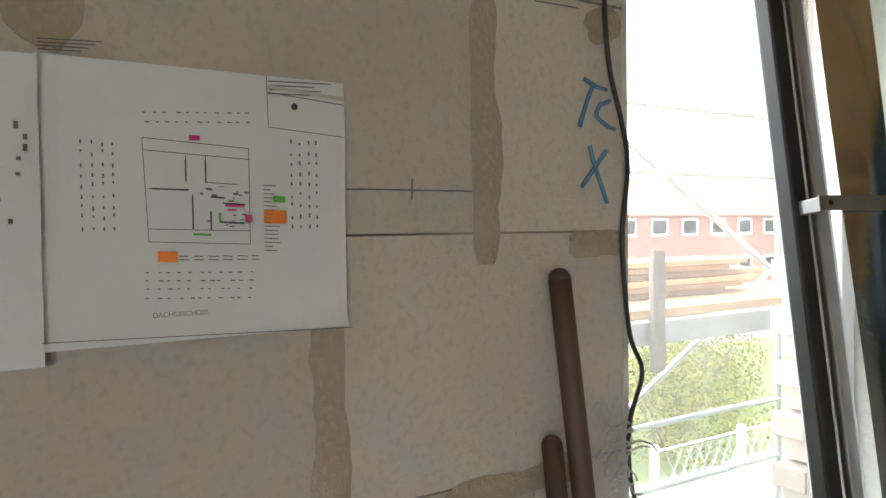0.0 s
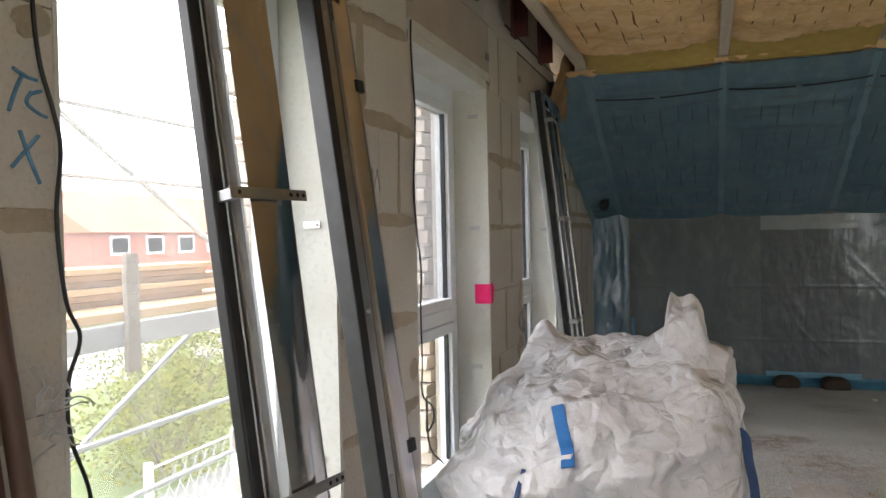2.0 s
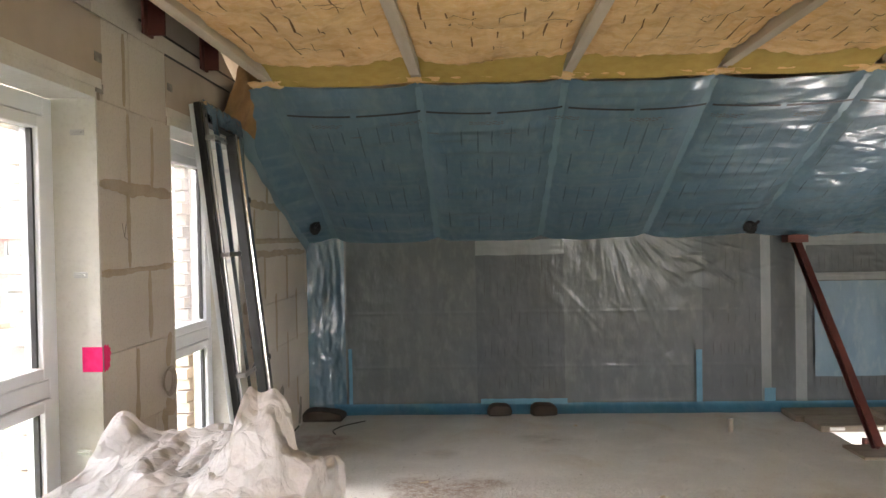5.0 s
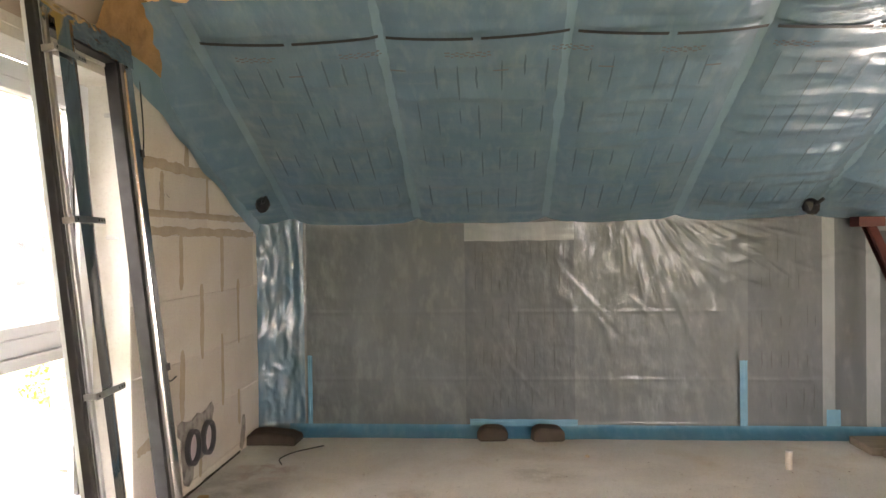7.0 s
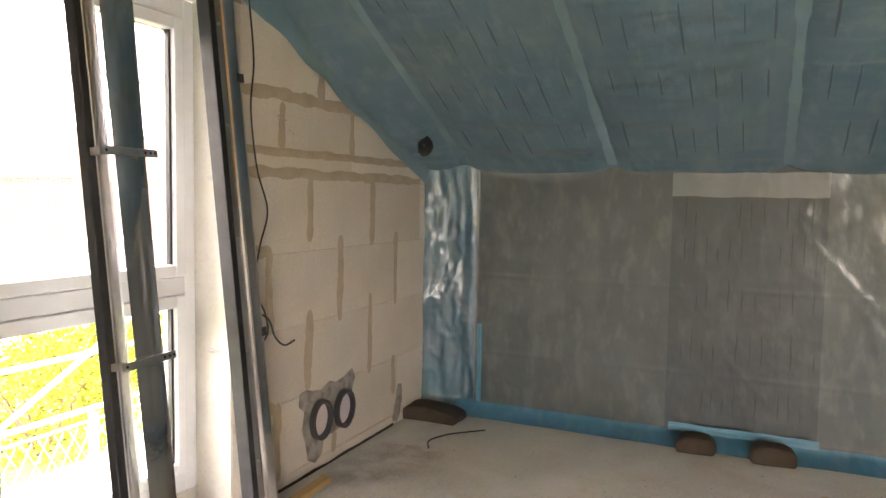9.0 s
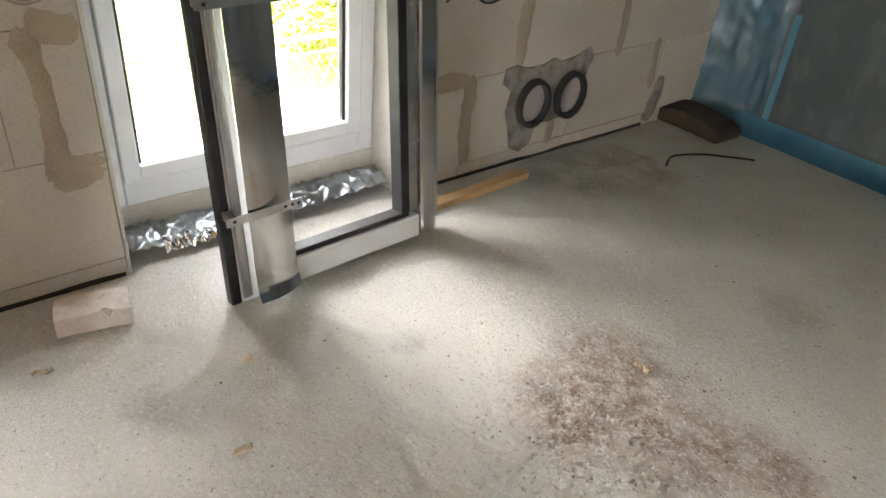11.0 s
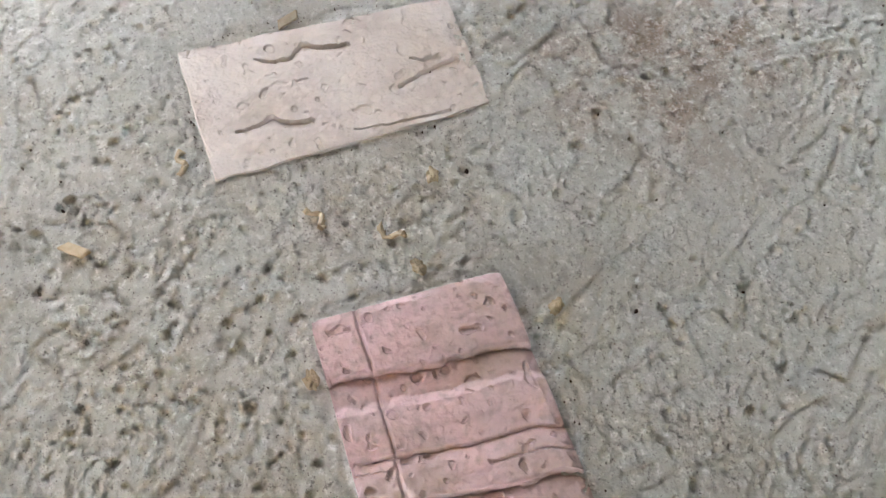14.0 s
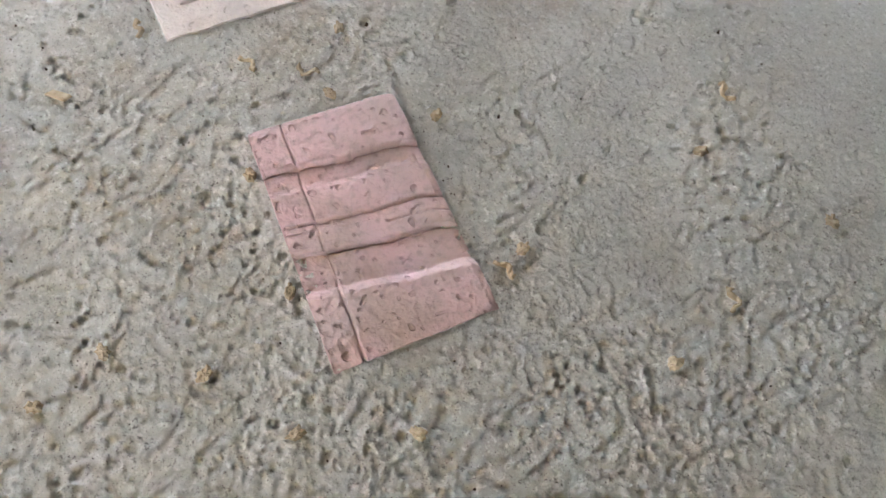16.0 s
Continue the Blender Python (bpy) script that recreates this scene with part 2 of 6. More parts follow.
FILM_GAP = film_material("clear_film_on_gap", (0.03, 0.034, 0.036), (0.04, 0.044, 0.046), (0.05, 0.054, 0.056), 0.45)
TAPE = material("blue_tape", (0.065, 0.2, 0.3), 0.4, second=(0.1, 0.26, 0.37), scale=10, bump=0.2)
BLACK_TAPE = material("black_tape", (0.01, 0.01, 0.012), 0.5, second=(0.03, 0.03, 0.03), scale=30, bump=0.5)
XPS_CREAM = material("pale_board", (0.7, 0.64, 0.62), 0.95, second=(0.57, 0.5, 0.48), scale=7, mix=0.8, fine=(0.78, 0.71, 0.67), fine_scale=50, bump=0.5, bump_scale=140, big_bump=0.08, big_scale=25)
XPS_PINK = material("pink_board", (0.72, 0.52, 0.55), 0.95, second=(0.52, 0.42, 0.4), scale=7, mix=0.8, fine=(0.42, 0.33, 0.32), fine_scale=60, bump=0.5, bump_scale=140, big_bump=0.08, big_scale=25)
WOOL_CHIP = material("wool_chip", (0.58, 0.49, 0.36), 0.95, second=(0.42, 0.31, 0.18), scale=60, bump=0.6, bump_scale=200, island=0.2)
SPECK = material("dark_grit", (0.11, 0.08, 0.068), 0.9, island=0.5)
PALE_SPECK = material("pale_grit", (0.5, 0.46, 0.4), 0.9, island=0.3)


def concrete():
    """Raw screed: broad clouds, blotches, pits, ridges of the float, and a rust-coloured spill with its own outline."""
    m = bpy.data.materials.new("raw_concrete")
    m.use_nodes = True
    n, l = m.node_tree.nodes, m.node_tree.links
    p = n["Principled BSDF"]
    p.inputs["Roughness"].default_value, p.inputs["Specular IOR Level"].default_value = 0.92, 0.25
    co = n.new("ShaderNodeTexCoord")

    def noise_tex(sc, det=6.0, rough=0.55, warp=0.0):
        t = n.new("ShaderNodeTexNoise")
        t.inputs["Scale"].default_value, t.inputs["Detail"].default_value = sc, det
        t.inputs["Roughness"].default_value, t.inputs["Distortion"].default_value = rough, warp
        l.new(co.outputs["Object"], t.inputs["Vector"])
        return t.outputs["Fac"]

    def ramp(v, a, b, c=0.0, d=1.0):
        r = n.new("ShaderNodeMapRange")
        for i, x in zip((1, 2, 3, 4), (a, b, c, d)):
            r.inputs[i].default_value = x
        l.new(v, r.inputs[0])
        return r.outputs[0]

    def mix(f, a, tint):
        x = n.new("ShaderNodeMixRGB")
        l.new(f, x.inputs[0])
        if hasattr(a, "links"):
            l.new(a, x.inputs[1])
        else:
            x.inputs[1].default_value = (*a, 1)
        x.inputs[2].default_value = (*tint, 1)
        return x.outputs[0]

    def product(a, b):
        x = n.new("ShaderNodeMath")
        x.operation = "MULTIPLY"
        l.new(a, x.inputs[0])
        l.new(b, x.inputs[1])
        return x.outputs[0]

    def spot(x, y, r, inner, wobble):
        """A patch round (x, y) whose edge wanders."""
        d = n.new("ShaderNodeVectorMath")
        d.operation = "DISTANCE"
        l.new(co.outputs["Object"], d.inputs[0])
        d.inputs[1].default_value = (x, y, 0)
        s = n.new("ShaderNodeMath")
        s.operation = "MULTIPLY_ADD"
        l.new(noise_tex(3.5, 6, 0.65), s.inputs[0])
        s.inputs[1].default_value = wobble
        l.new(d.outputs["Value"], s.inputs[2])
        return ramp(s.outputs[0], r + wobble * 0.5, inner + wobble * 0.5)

    c = mix(ramp(noise_tex(0.9, 5), 0.35, 0.65), (0.64, 0.635, 0.61), (0.57, 0.567, 0.548))
    c = mix(ramp(noise_tex(3.0, 8, 0.6), 0.48, 0.68, 0, 0.6), c, (0.74, 0.725, 0.7))
    c = mix(ramp(noise_tex(1.7, 6, 0.6, 0.4), 0.54, 0.66, 0, 0.6), c, (0.55, 0.5, 0.44))
    # pale patch painted for window light pooling on the floor by the third window
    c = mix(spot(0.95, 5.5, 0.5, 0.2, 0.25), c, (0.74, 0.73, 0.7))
    for x, y, r in ((1.3, 5.78, 0.32), (1.08, 5.9, 0.2), (1.52, 5.82, 0.22), (1.66, 5.92, 0.14), (1.2, 5.62, 0.2)):
        rust = product(spot(x, y, r, r * 0.3, 0.3), ramp(noise_tex(16, 9, 0.8), 0.4, 0.58, 0.15, 0.85))
        c = mix(rust, c, (0.27, 0.185, 0.14))
    rust2 = product(spot(1.75, 5.35, 0.35, 0.1, 0.5), ramp(noise_tex(11, 8, 0.75), 0.42, 0.58, 0, 0.8))
    c = mix(rust2, c, (0.36, 0.27, 0.22))
    grime = product(spot(2.75, 4.95, 0.45, 0.15, 0.5), ramp(noise_tex(14, 8, 0.7), 0.5, 0.66, 0, 0.35))
    c = mix(grime, c, (0.33, 0.26, 0.22))
    pink = product(spot(0.28, 7.0, 0.28, 0.1, 0.25), ramp(noise_tex(8), 0.45, 0.6, 0, 0.6))
    c = mix(pink, c, (0.42, 0.26, 0.24))
    dust = product(spot(0.25, 6.7, 0.45, 0.1, 0.25), ramp(noise_tex(5), 0.4, 0.6, 0, 0.55))
    c = mix(dust, c, (0.22, 0.21, 0.2))
    for x, y, r in ((1.12, 5.62, 0.08), (0.62, 4.72, 0.1), (0.75, 5.45, 0.07), (1.3, 6.6, 0.16), (2.1, 7.0, 0.25), (1.15, 4.55, 0.13)):
        c = mix(product(spot(x, y, r, r * 0.4, 0.3), ramp(noise_tex(11, 8, 0.75), 0.4, 0.6, 0.1, 0.5)), c, (0.3, 0.285, 0.265))
    c = mix(ramp(noise_tex(60, 6, 0.75), 0.59, 0.65, 0, 0.75), c, (0.25, 0.24, 0.23))
    c = mix(ramp(noise_tex(75, 6, 0.75, 0.4), 0.54, 0.64, 0, 0.75), c, (0.82, 0.815, 0.8))
    c = mix(ramp(noise_tex(210, 4, 0.75), 0.61, 0.67, 0, 0.85), c, (0.15, 0.13, 0.12))
    c = mix(ramp(noise_tex(260, 4, 0.75, 0.3), 0.6, 0.68, 0, 0.7), c, (0.8, 0.79, 0.77))
    l.new(c, p.inputs["Base Color"])
    last = None
    for strength, dist, v in ((0.5, 0.02, noise_tex(5, 4)), (1.0, 0.008, noise_tex(85, 6, 0.7, 0.4)), (0.8, 0.005, noise_tex(150, 4, 0.7)), (0.7, 0.003, noise_tex(330, 3, 0.7))):
        b = n.new("ShaderNodeBump")
        b.inputs["Strength"].default_value, b.inputs["Distance"].default_value = strength, dist
        l.new(v, b.inputs["Height"])
        if last:
            l.new(last, b.inputs["Normal"])
        last = b.outputs[0]
    l.new(last, p.inputs["Normal"])
    return m


CONCRETE = concrete()

# ---- building helpers ----


def part(name, bm, mat, parent=None, label="", smooth=False):
    """Links a bmesh as one mesh object, under a thing or a part."""
    me = bpy.data.meshes.new(name)
    bm.to_mesh(me)
    bm.free()
    me.materials.append(mat)
    if smooth:
        me.polygons.foreach_set("use_smooth", [True] * len(me.polygons))
    ob = new(name, me)
    if parent:
        ob.parent = parent
    if label:
        ob["label"] = label
    return ob


def thing(name, label, category, at=(0, 0, 0), group=""):
    ob = new(name)
    ob.location = at
    ob.empty_display_size = 0.1
    return tagged(ob, label, category, group)


def box(bm, x0, x1, y0, y1, z0, z1, bevel=0.0):
    g = bmesh.ops.create_cube(bm, size=1.0)
    bmesh.ops.scale(bm, vec=(x1 - x0, y1 - y0, z1 - z0), verts=g["verts"])
    bmesh.ops.translate(bm, vec=((x0 + x1) / 2, (y0 + y1) / 2, (z0 + z1) / 2), verts=g["verts"])
    if bevel:
        edges = list({e for v in g["verts"] for e in v.link_edges})
        bmesh.ops.bevel(bm, geom=edges, offset=bevel, segments=2, affect="EDGES", profile=0.5)
    return bm


def boxed(*a, bevel=0.0):
    return box(bmesh.new(), *a, bevel=bevel)


def tube(bm, points, radius, sides=8, taper=None):
    """A round bar along points."""
    pts = [Vector(p) for p in points]
    rings = []
    for i, p in enumerate(pts):
        d = (pts[min(i + 1, len(pts) - 1)] - pts[max(i - 1, 0)]).normalized()
        u = d.orthogonal().normalized() if i == 0 else (u - d * u.dot(d)).normalized()
        w = d.cross(u)
        r = radius if taper is None else radius + (taper - radius) * i / (len(pts) - 1)
        rings.append([bm.verts.new(p + (u * math.cos(a) + w * math.sin(a)) * r) for a in (2 * math.pi * k / sides for k in range(sides))])
    for a, b in zip(rings, rings[1:]):
        for k in range(sides):
            bm.faces.new((a[k], a[(k + 1) % sides], b[(k + 1) % sides], b[k]))
    bm.faces.new(rings[0][::-1])
    bm.faces.new(rings[-1])
    return bm


def curve_points(points, steps=8):
    """A smooth line through points (Catmull-Rom)."""
    P = [Vector(p) for p in points]
    P = [P[0] * 2 - P[1]] + P + [P[-1] * 2 - P[-2]]
    out = []
    for i in range(1, len(P) - 2):
        for k in range(steps):
            t = k / steps
            a, b, c, d = P[i - 1:i + 3]
            out.append(0.5 * (2 * b + (c - a) * t + (2 * a - 5 * b + 4 * c - d) * t * t + (3 * b - a - 3 * c + d) * t ** 3))
    return out + [P[-2]]


def prism(bm, outline, axis, lo, hi):
    """A flat outline of (u, v) pushed from lo to hi along an axis: x takes (y, z), y takes (x, z), z takes (x, y)."""
    def at(u, v, w):
        return {"x": (w, u, v), "y": (u, w, v), "z": (u, v, w)}[axis]
    a = [bm.verts.new(at(u, v, lo)) for u, v in outline]
    b = [bm.verts.new(at(u, v, hi)) for u, v in outline]
    bm.faces.new(a[::-1])
    bm.faces.new(b)
    for i in range(len(a)):
        j = (i + 1) % len(a)
        bm.faces.new((a[i], a[j], b[j], b[i]))
    bmesh.ops.recalc_face_normals(bm, faces=bm.faces)
    return bm


def sheet(fn, nu, nv):
    """A grid surface from fn(u, v)."""
    bm = bmesh.new()
    v = [[bm.verts.new(fn(i / nu, j / nv)) for j in range(nv + 1)] for i in range(nu + 1)]
    for i in range(nu):
        for j in range(nv):
            bm.faces.new((v[i][j], v[i + 1][j], v[i + 1][j + 1], v[i][j + 1]))
    return bm


def crumple(p, scale, amount, seed=0.0):
    """Sharp folds: ridged noise."""
    q = Vector(p) * scale + Vector((seed, seed * 1.7, -seed))
    return amount * (1 - 2 * abs(noise.noise(q)) + 0.5 - abs(noise.noise(q * 2.3)))


def structure(name, bm, mat, label, parent=None, smooth=False):
    return tagged(part(name, bm, mat, parent, label, smooth), label, "", "", "structure")

# ---- shell ----
KNEE_Y, KNEE_Z, RIDGE_Y, CEIL = 7.93, 1.64, 5.86, 2.66
WELL = (4.42, 6.2, 6.62, 7.75)


def floor_plate():
    bm = bmesh.new()
    x0, x1, y0, y1 = WELL
    for a in ((-0.36, x0, Y_BACK, KNEE_Y + 0.2), (x1, X_END, Y_BACK, KNEE_Y + 0.2), (x0, x1, Y_BACK, y0), (x0, x1, y1, KNEE_Y + 0.2)):
        box(bm, *a, -0.22, 0.0)
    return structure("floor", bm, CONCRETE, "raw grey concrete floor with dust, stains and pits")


floor_plate()

# gable wall: a core with real openings
GABLE = [(Y_BACK, 3.1), (RIDGE_Y - 0.6, 3.1), (RIDGE_Y + 0.2, 2.62), (KNEE_Y, 1.72), (KNEE_Y + 0.2, 1.6)]


def roof_z(y):
    for (a, za), (b, zb) in zip(GABLE, GABLE[1:]):
        if a <= y <= b:
            return za + (zb - za) * (y - a) / (b - a)
    return 1.6


def gable_core():
    bm = bmesh.new()
    cuts = [Y_BACK] + [v for w in WINDOWS for v in w] + [KNEE_Y + 0.2]
    for i in range(0, len(cuts), 2):
        a, b = cuts[i], cuts[i + 1]
        ys = sorted({a, b, *[y for y, _ in GABLE if a < y < b]})
        prism(bm, [(a, -0.2)] + [(b, -0.2)] + [(y, roof_z(y)) for y in reversed(ys)], "x", -0.33, -0.014)
    for a, b in WINDOWS:
        ys = sorted({a, b, *[y for y, _ in GABLE if a < y < b]})
        prism(bm, [(a, WTOP), (b, WTOP)] + [(y, roof_z(y)) for y in reversed(ys)], "x", -0.33, -0.014)
        box(bm, -0.33, -0.014, a, b, -0.2, -0.004)
    return structure("wall_gable", bm, JOINT, "aerated concrete block gable wall with smeared joints, unplastered")


gable = gable_core()


def closing_walls():
    bm = boxed(-0.3, X_END, KNEE_Y + 0.04, KNEE_Y + 0.2, 0, KNEE_Z + 0.1)
    structure("wall_knee", bm, TIMBER, "low knee wall of boards behind plastic film")
    bm = bmesh.new()
    # the added fill-light opening is cut into this unseen wall
    cuts = [-0.3] + [v for w in FILL_OPENINGS for v in w] + [X_END]
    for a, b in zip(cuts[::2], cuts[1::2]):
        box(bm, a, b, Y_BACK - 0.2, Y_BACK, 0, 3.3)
    for a, b in FILL_OPENINGS:
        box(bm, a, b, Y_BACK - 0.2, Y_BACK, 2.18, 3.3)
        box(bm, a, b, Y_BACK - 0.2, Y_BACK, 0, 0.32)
    structure("wall_back", bm, WHITE_WALL, "plain pale unseen wall closing the room, with an opening added for fill light")
    bm = boxed(X_END, X_END + 0.2, Y_BACK - 0.2, KNEE_Y + 0.2, 0, 3.3)
    structure("wall_end", bm, WHITE_WALL, "plain pale gable wall closing the room")
    bm = bmesh.new()
    box(bm, -0.33, X_END, Y_BACK, RIDGE_Y, 3.12, 3.3)
    prism(bm, [(RIDGE_Y - 0.5, 3.12), (RIDGE_Y - 0.5, 3.3), (KNEE_Y + 0.2, 1.98), (KNEE_Y + 0.2, 1.8)], "x", -0.33, X_END)
    structure("roof", bm, TIMBER, "closed timber roof above the insulation")


closing_walls()

# windows


def window(i, y0, y1):
    w = tagged(new("window_%d" % i), "tall white plastic window with a fixed lower pane", "", "", "structure")
    w.location = (-0.2, y0, 0)
    g = 0.012
    W = y1 - y0

    def bar(name, a, b, c, d, depth=(-0.07, 0.01), mat=PVC, bevel=0.006, parent=None):
        return part(name, boxed(depth[0], depth[1], a, b, c, d, bevel=bevel), mat, parent or w)
    bar("frame", g, 0.075, 0.13, WTOP - 0.06)
    bar("frame", W - 0.075, W - g, 0.13, WTOP - 0.06)
    bar("frame", 0.075, W - 0.075, WTOP - 0.14, WTOP - 0.06)
    bar("frame", 0.075, W - 0.075, 0.13, 0.215)
    if i > 1:
        bar("transom", 0.075, W - 0.075, 1.0, 1.075)
    else:
        w["label"] = "window opening with a white frame, closed by a milky plastic sheet"
        veil = sheet(lambda u, v: (-0.03 + 0.008 * noise.noise((u * 5, v * 3, 0)) + 0.004 * noise.noise((u * 26, v * 2, 4)), 0.07 + (W - 0.14) * u, 0.21 + (WTOP - 0.34) * v), 40, 30)
        part("plastic_sheet", veil, SHEET, w).visible_shadow = False
    for z0, z1 in ((0.215, 1.0), (1.075, WTOP - 0.14)) if i > 1 else ():
        s = 0.055
        dep = (-0.06, 0.022)
        bar("sash", 0.078, 0.078 + s, z0 + 0.003, z1 - 0.003, dep)
        bar("sash", W - 0.078 - s, W - 0.078, z0 + 0.003, z1 - 0.003, dep)
        bar("sash", 0.078 + s, W - 0.078 - s, z0 + 0.003, z0 + s, dep)
        bar("sash", 0.078 + s, W - 0.078 - s, z1 - s, z1 - 0.003, dep)
        pane = bar("pane", 0.078 + s - 0.01, W - 0.078 - s + 0.01, z0 + s - 0.01, z1 - s + 0.01, (-0.03, -0.024), GLASS, 0)
        pane.visible_shadow = False
        if z0 > 1:
            # protective foil still on the upper pane
            veil = sheet(lambda u, v: (-0.02 + 0.003 * noise.noise((u * 8, v * 2, i)), 0.08 + s + (W - 0.16 - 2 * s) * u, z0 + s + (z1 - z0 - 2 * s) * v), 30, 20)
            part("protective_foil", veil, SHEET, w).visible_shadow = False
        for a, b in ((0.078 + s, 0.078 + s + 0.012), (W - 0.09 - s, W - 0.078 - s)):
            bar("gasket", a, b, z0 + s, z1 - s, (-0.022, 0.0), RUBBER, 0)
    bar("sill_board", g, W - g, 0.0, 0.128, (-0.06, 0.006), REVEAL, 0.003)
    return w


for i, (a, b) in enumerate(WINDOWS):
    window(i + 1, a, b)


def reveals(i, y0, y1):
    bm = bmesh.new()
    box(bm, -0.205, -0.001, y0 + 0.0005, y0 + 0.011, 0.001, WTOP - 0.001)
    box(bm, -0.205, -0.001, y1 - 0.011, y1 - 0.0005, 0.001, WTOP - 0.001)
    box(bm, -0.205, -0.001, y0 + 0.012, y1 - 0.012, WTOP - 0.055, WTOP - 0.001)
    structure("trim_reveal_%d" % i, bm, REVEAL, "pale smoothed window reveal with anchor clips")
    # angled edge bead under the lintel
    structure("trim_bead_%d" % i, boxed(-0.03, 0.006, y0 - 0.03, y1 + 0.03, WTOP - 0.012, WTOP + 0.03), REVEAL, "pale edge board under the lintel")


for i, (a, b) in enumerate(WINDOWS):
    reveals(i + 1, a, b)

# joists and insulation of the flat ceiling
RIBS = [0.262 + 0.958 * k for k in range(9)]


def wool_z(x, y, a, b, k):
    """Height of the lumpy underside of the wool between two joists."""
    u = min(1, max(0, (x - a) / (b - a)))
    sag = 0.045 * math.sin(math.pi * u) ** 0.5
    return CEIL + 0.035 - sag + 0.03 * noise.noise((x * 3, y * 3, k)) + 0.018 * noise.noise((x * 11, y * 7, 4 + k)) + 0.013 * noise.noise((x * 25, y * 16, 9))


WOOL_CRACK = material("wool_crack", (0.2, 0.1, 0.04), 0.98, second=(0.34, 0.18, 0.07), scale=6)


def ceiling():
    for k, x in enumerate(RIBS):
        bm = boxed(x - 0.032, x + 0.032, Y_BACK, RIDGE_Y - 0.18, CEIL - 0.012, CEIL + 0.2, bevel=0.004)
        structure("ceiling_joist_%d" % (k + 1), bm, TIMBER, "pale rough timber ceiling joist")
    bm = bmesh.new()
    for k, x in enumerate(RIBS):
        a = x + 0.033
        b = a + 0.958 - 0.066
        n = 40

        def under(u, v, a=a, b=b, k=k):
            y = Y_BACK + (5.42 - Y_BACK) * v
            xx = a + (b - a) * u
            end = 0.02 * noise.noise((xx * 9, 0, 3))
            return (xx, y + (end - 0.05 * math.sin(math.pi * u)) * (v == 1), wool_z(xx, y, a, b, k))
        s = sheet(under, n * 2, 190)
        me = bpy.data.meshes.new("tmp")
        s.to_mesh(me)
        s.free()
        bm.from_mesh(me)
        bpy.data.meshes.remove(me)
    verts, faces = [], []
    rng = random.Random(14)

    def crack(pts, w):
        b = len(verts)
        for j, (x, y, z) in enumerate(pts):
            d = Vector(pts[min(j + 1, len(pts) - 1)]) - Vector(pts[max(j - 1, 0)])
            s = Vector((d.y, -d.x, 0)).normalized() * w * (0.3 if j in (0, len(pts) - 1) else rng.uniform(0.6, 1.2))
            verts.extend([(x - s.x, y - s.y, z), (x + s.x, y + s.y, z)])
        faces.extend((b + 2 * j, b + 2 * j + 1, b + 2 * j + 3, b + 2 * j + 2) for j in range(len(pts) - 1))
    for k, x in enumerate(RIBS):
        a, b = x + 0.033, x + 0.925
        for line in range(7):
            y = rng.uniform(-3.0, -2.6)
            while y < 5.2:
                L = rng.uniform(0.06, 0.42) if k % 2 == 0 else rng.uniform(0.04, 0.2)
                xx = a + 0.1 + 0.118 * line + rng.uniform(-0.012, 0.012)
                if xx < b - 0.04 and y + L < 5.3:
                    pts = []
                    for j in range(7):
                        yy, xw = y + L * j / 6, xx + 0.012 * noise.noise((line * 3.1, (y + L * j / 6) * 6, k))
                        pts.append((xw, yy, wool_z(xw, yy, a, b, k) - 0.004))
                    crack(pts, rng.uniform(0.002, 0.0055))
                y += L + rng.uniform(0.03, 0.3)
        for j in range(60 if k % 2 else 36):
            xx, yy, L = rng.uniform(a + 0.03, b - 0.2), rng.uniform(-3, 5.2), rng.uniform(0.04, 0.17)
            pts = []
            for i in range(7):
                xw = xx + L * i / 6
                yw = yy + 0.03 * noise.noise((xw * 9, yy * 3, k))
                pts.append((xw, yw, wool_z(xw, yw, a, b, k) - 0.004))
            crack(pts, rng.uniform(0.002, 0.005))
    me = bpy.data.meshes.new("wool_cracks")
    me.from_pydata(verts, [], faces)
    me.materials.append(WOOL_CRACK)
    tagged(new("wool_cracks", me), "dark slits and tears in the yellow insulation", "slit", "", "stuff")
    ob = structure("ceiling", bm, WOOL, "yellow mineral wool insulation pressed between the joists", smooth=True)
    bm = bmesh.new()
    for k, x in enumerate(RIBS):
        a, b = x + 0.033, x + 0.958 - 0.033

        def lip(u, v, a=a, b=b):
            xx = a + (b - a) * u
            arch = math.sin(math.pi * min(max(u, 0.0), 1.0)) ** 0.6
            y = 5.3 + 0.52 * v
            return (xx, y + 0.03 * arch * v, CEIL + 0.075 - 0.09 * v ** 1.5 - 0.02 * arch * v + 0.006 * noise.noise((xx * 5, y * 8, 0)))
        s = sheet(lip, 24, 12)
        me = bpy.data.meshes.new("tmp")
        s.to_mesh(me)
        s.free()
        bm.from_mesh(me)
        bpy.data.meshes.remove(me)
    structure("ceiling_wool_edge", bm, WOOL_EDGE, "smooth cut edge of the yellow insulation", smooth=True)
    bm = sheet(lambda u, v: (0.05 + (X_END - 0.05) * u, 5.76 + 0.12 * v + 0.01 * noise.noise((u * 60, v * 2, 0)), CEIL - 0.005 - 0.02 * v + 0.018 * noise.noise((u * 110, v * 3, 5))), 400, 6)
    structure("ceiling_wool_fringe", bm, WOOL, "ragged fringe of wool above the blue film", smooth=True)


ceiling()


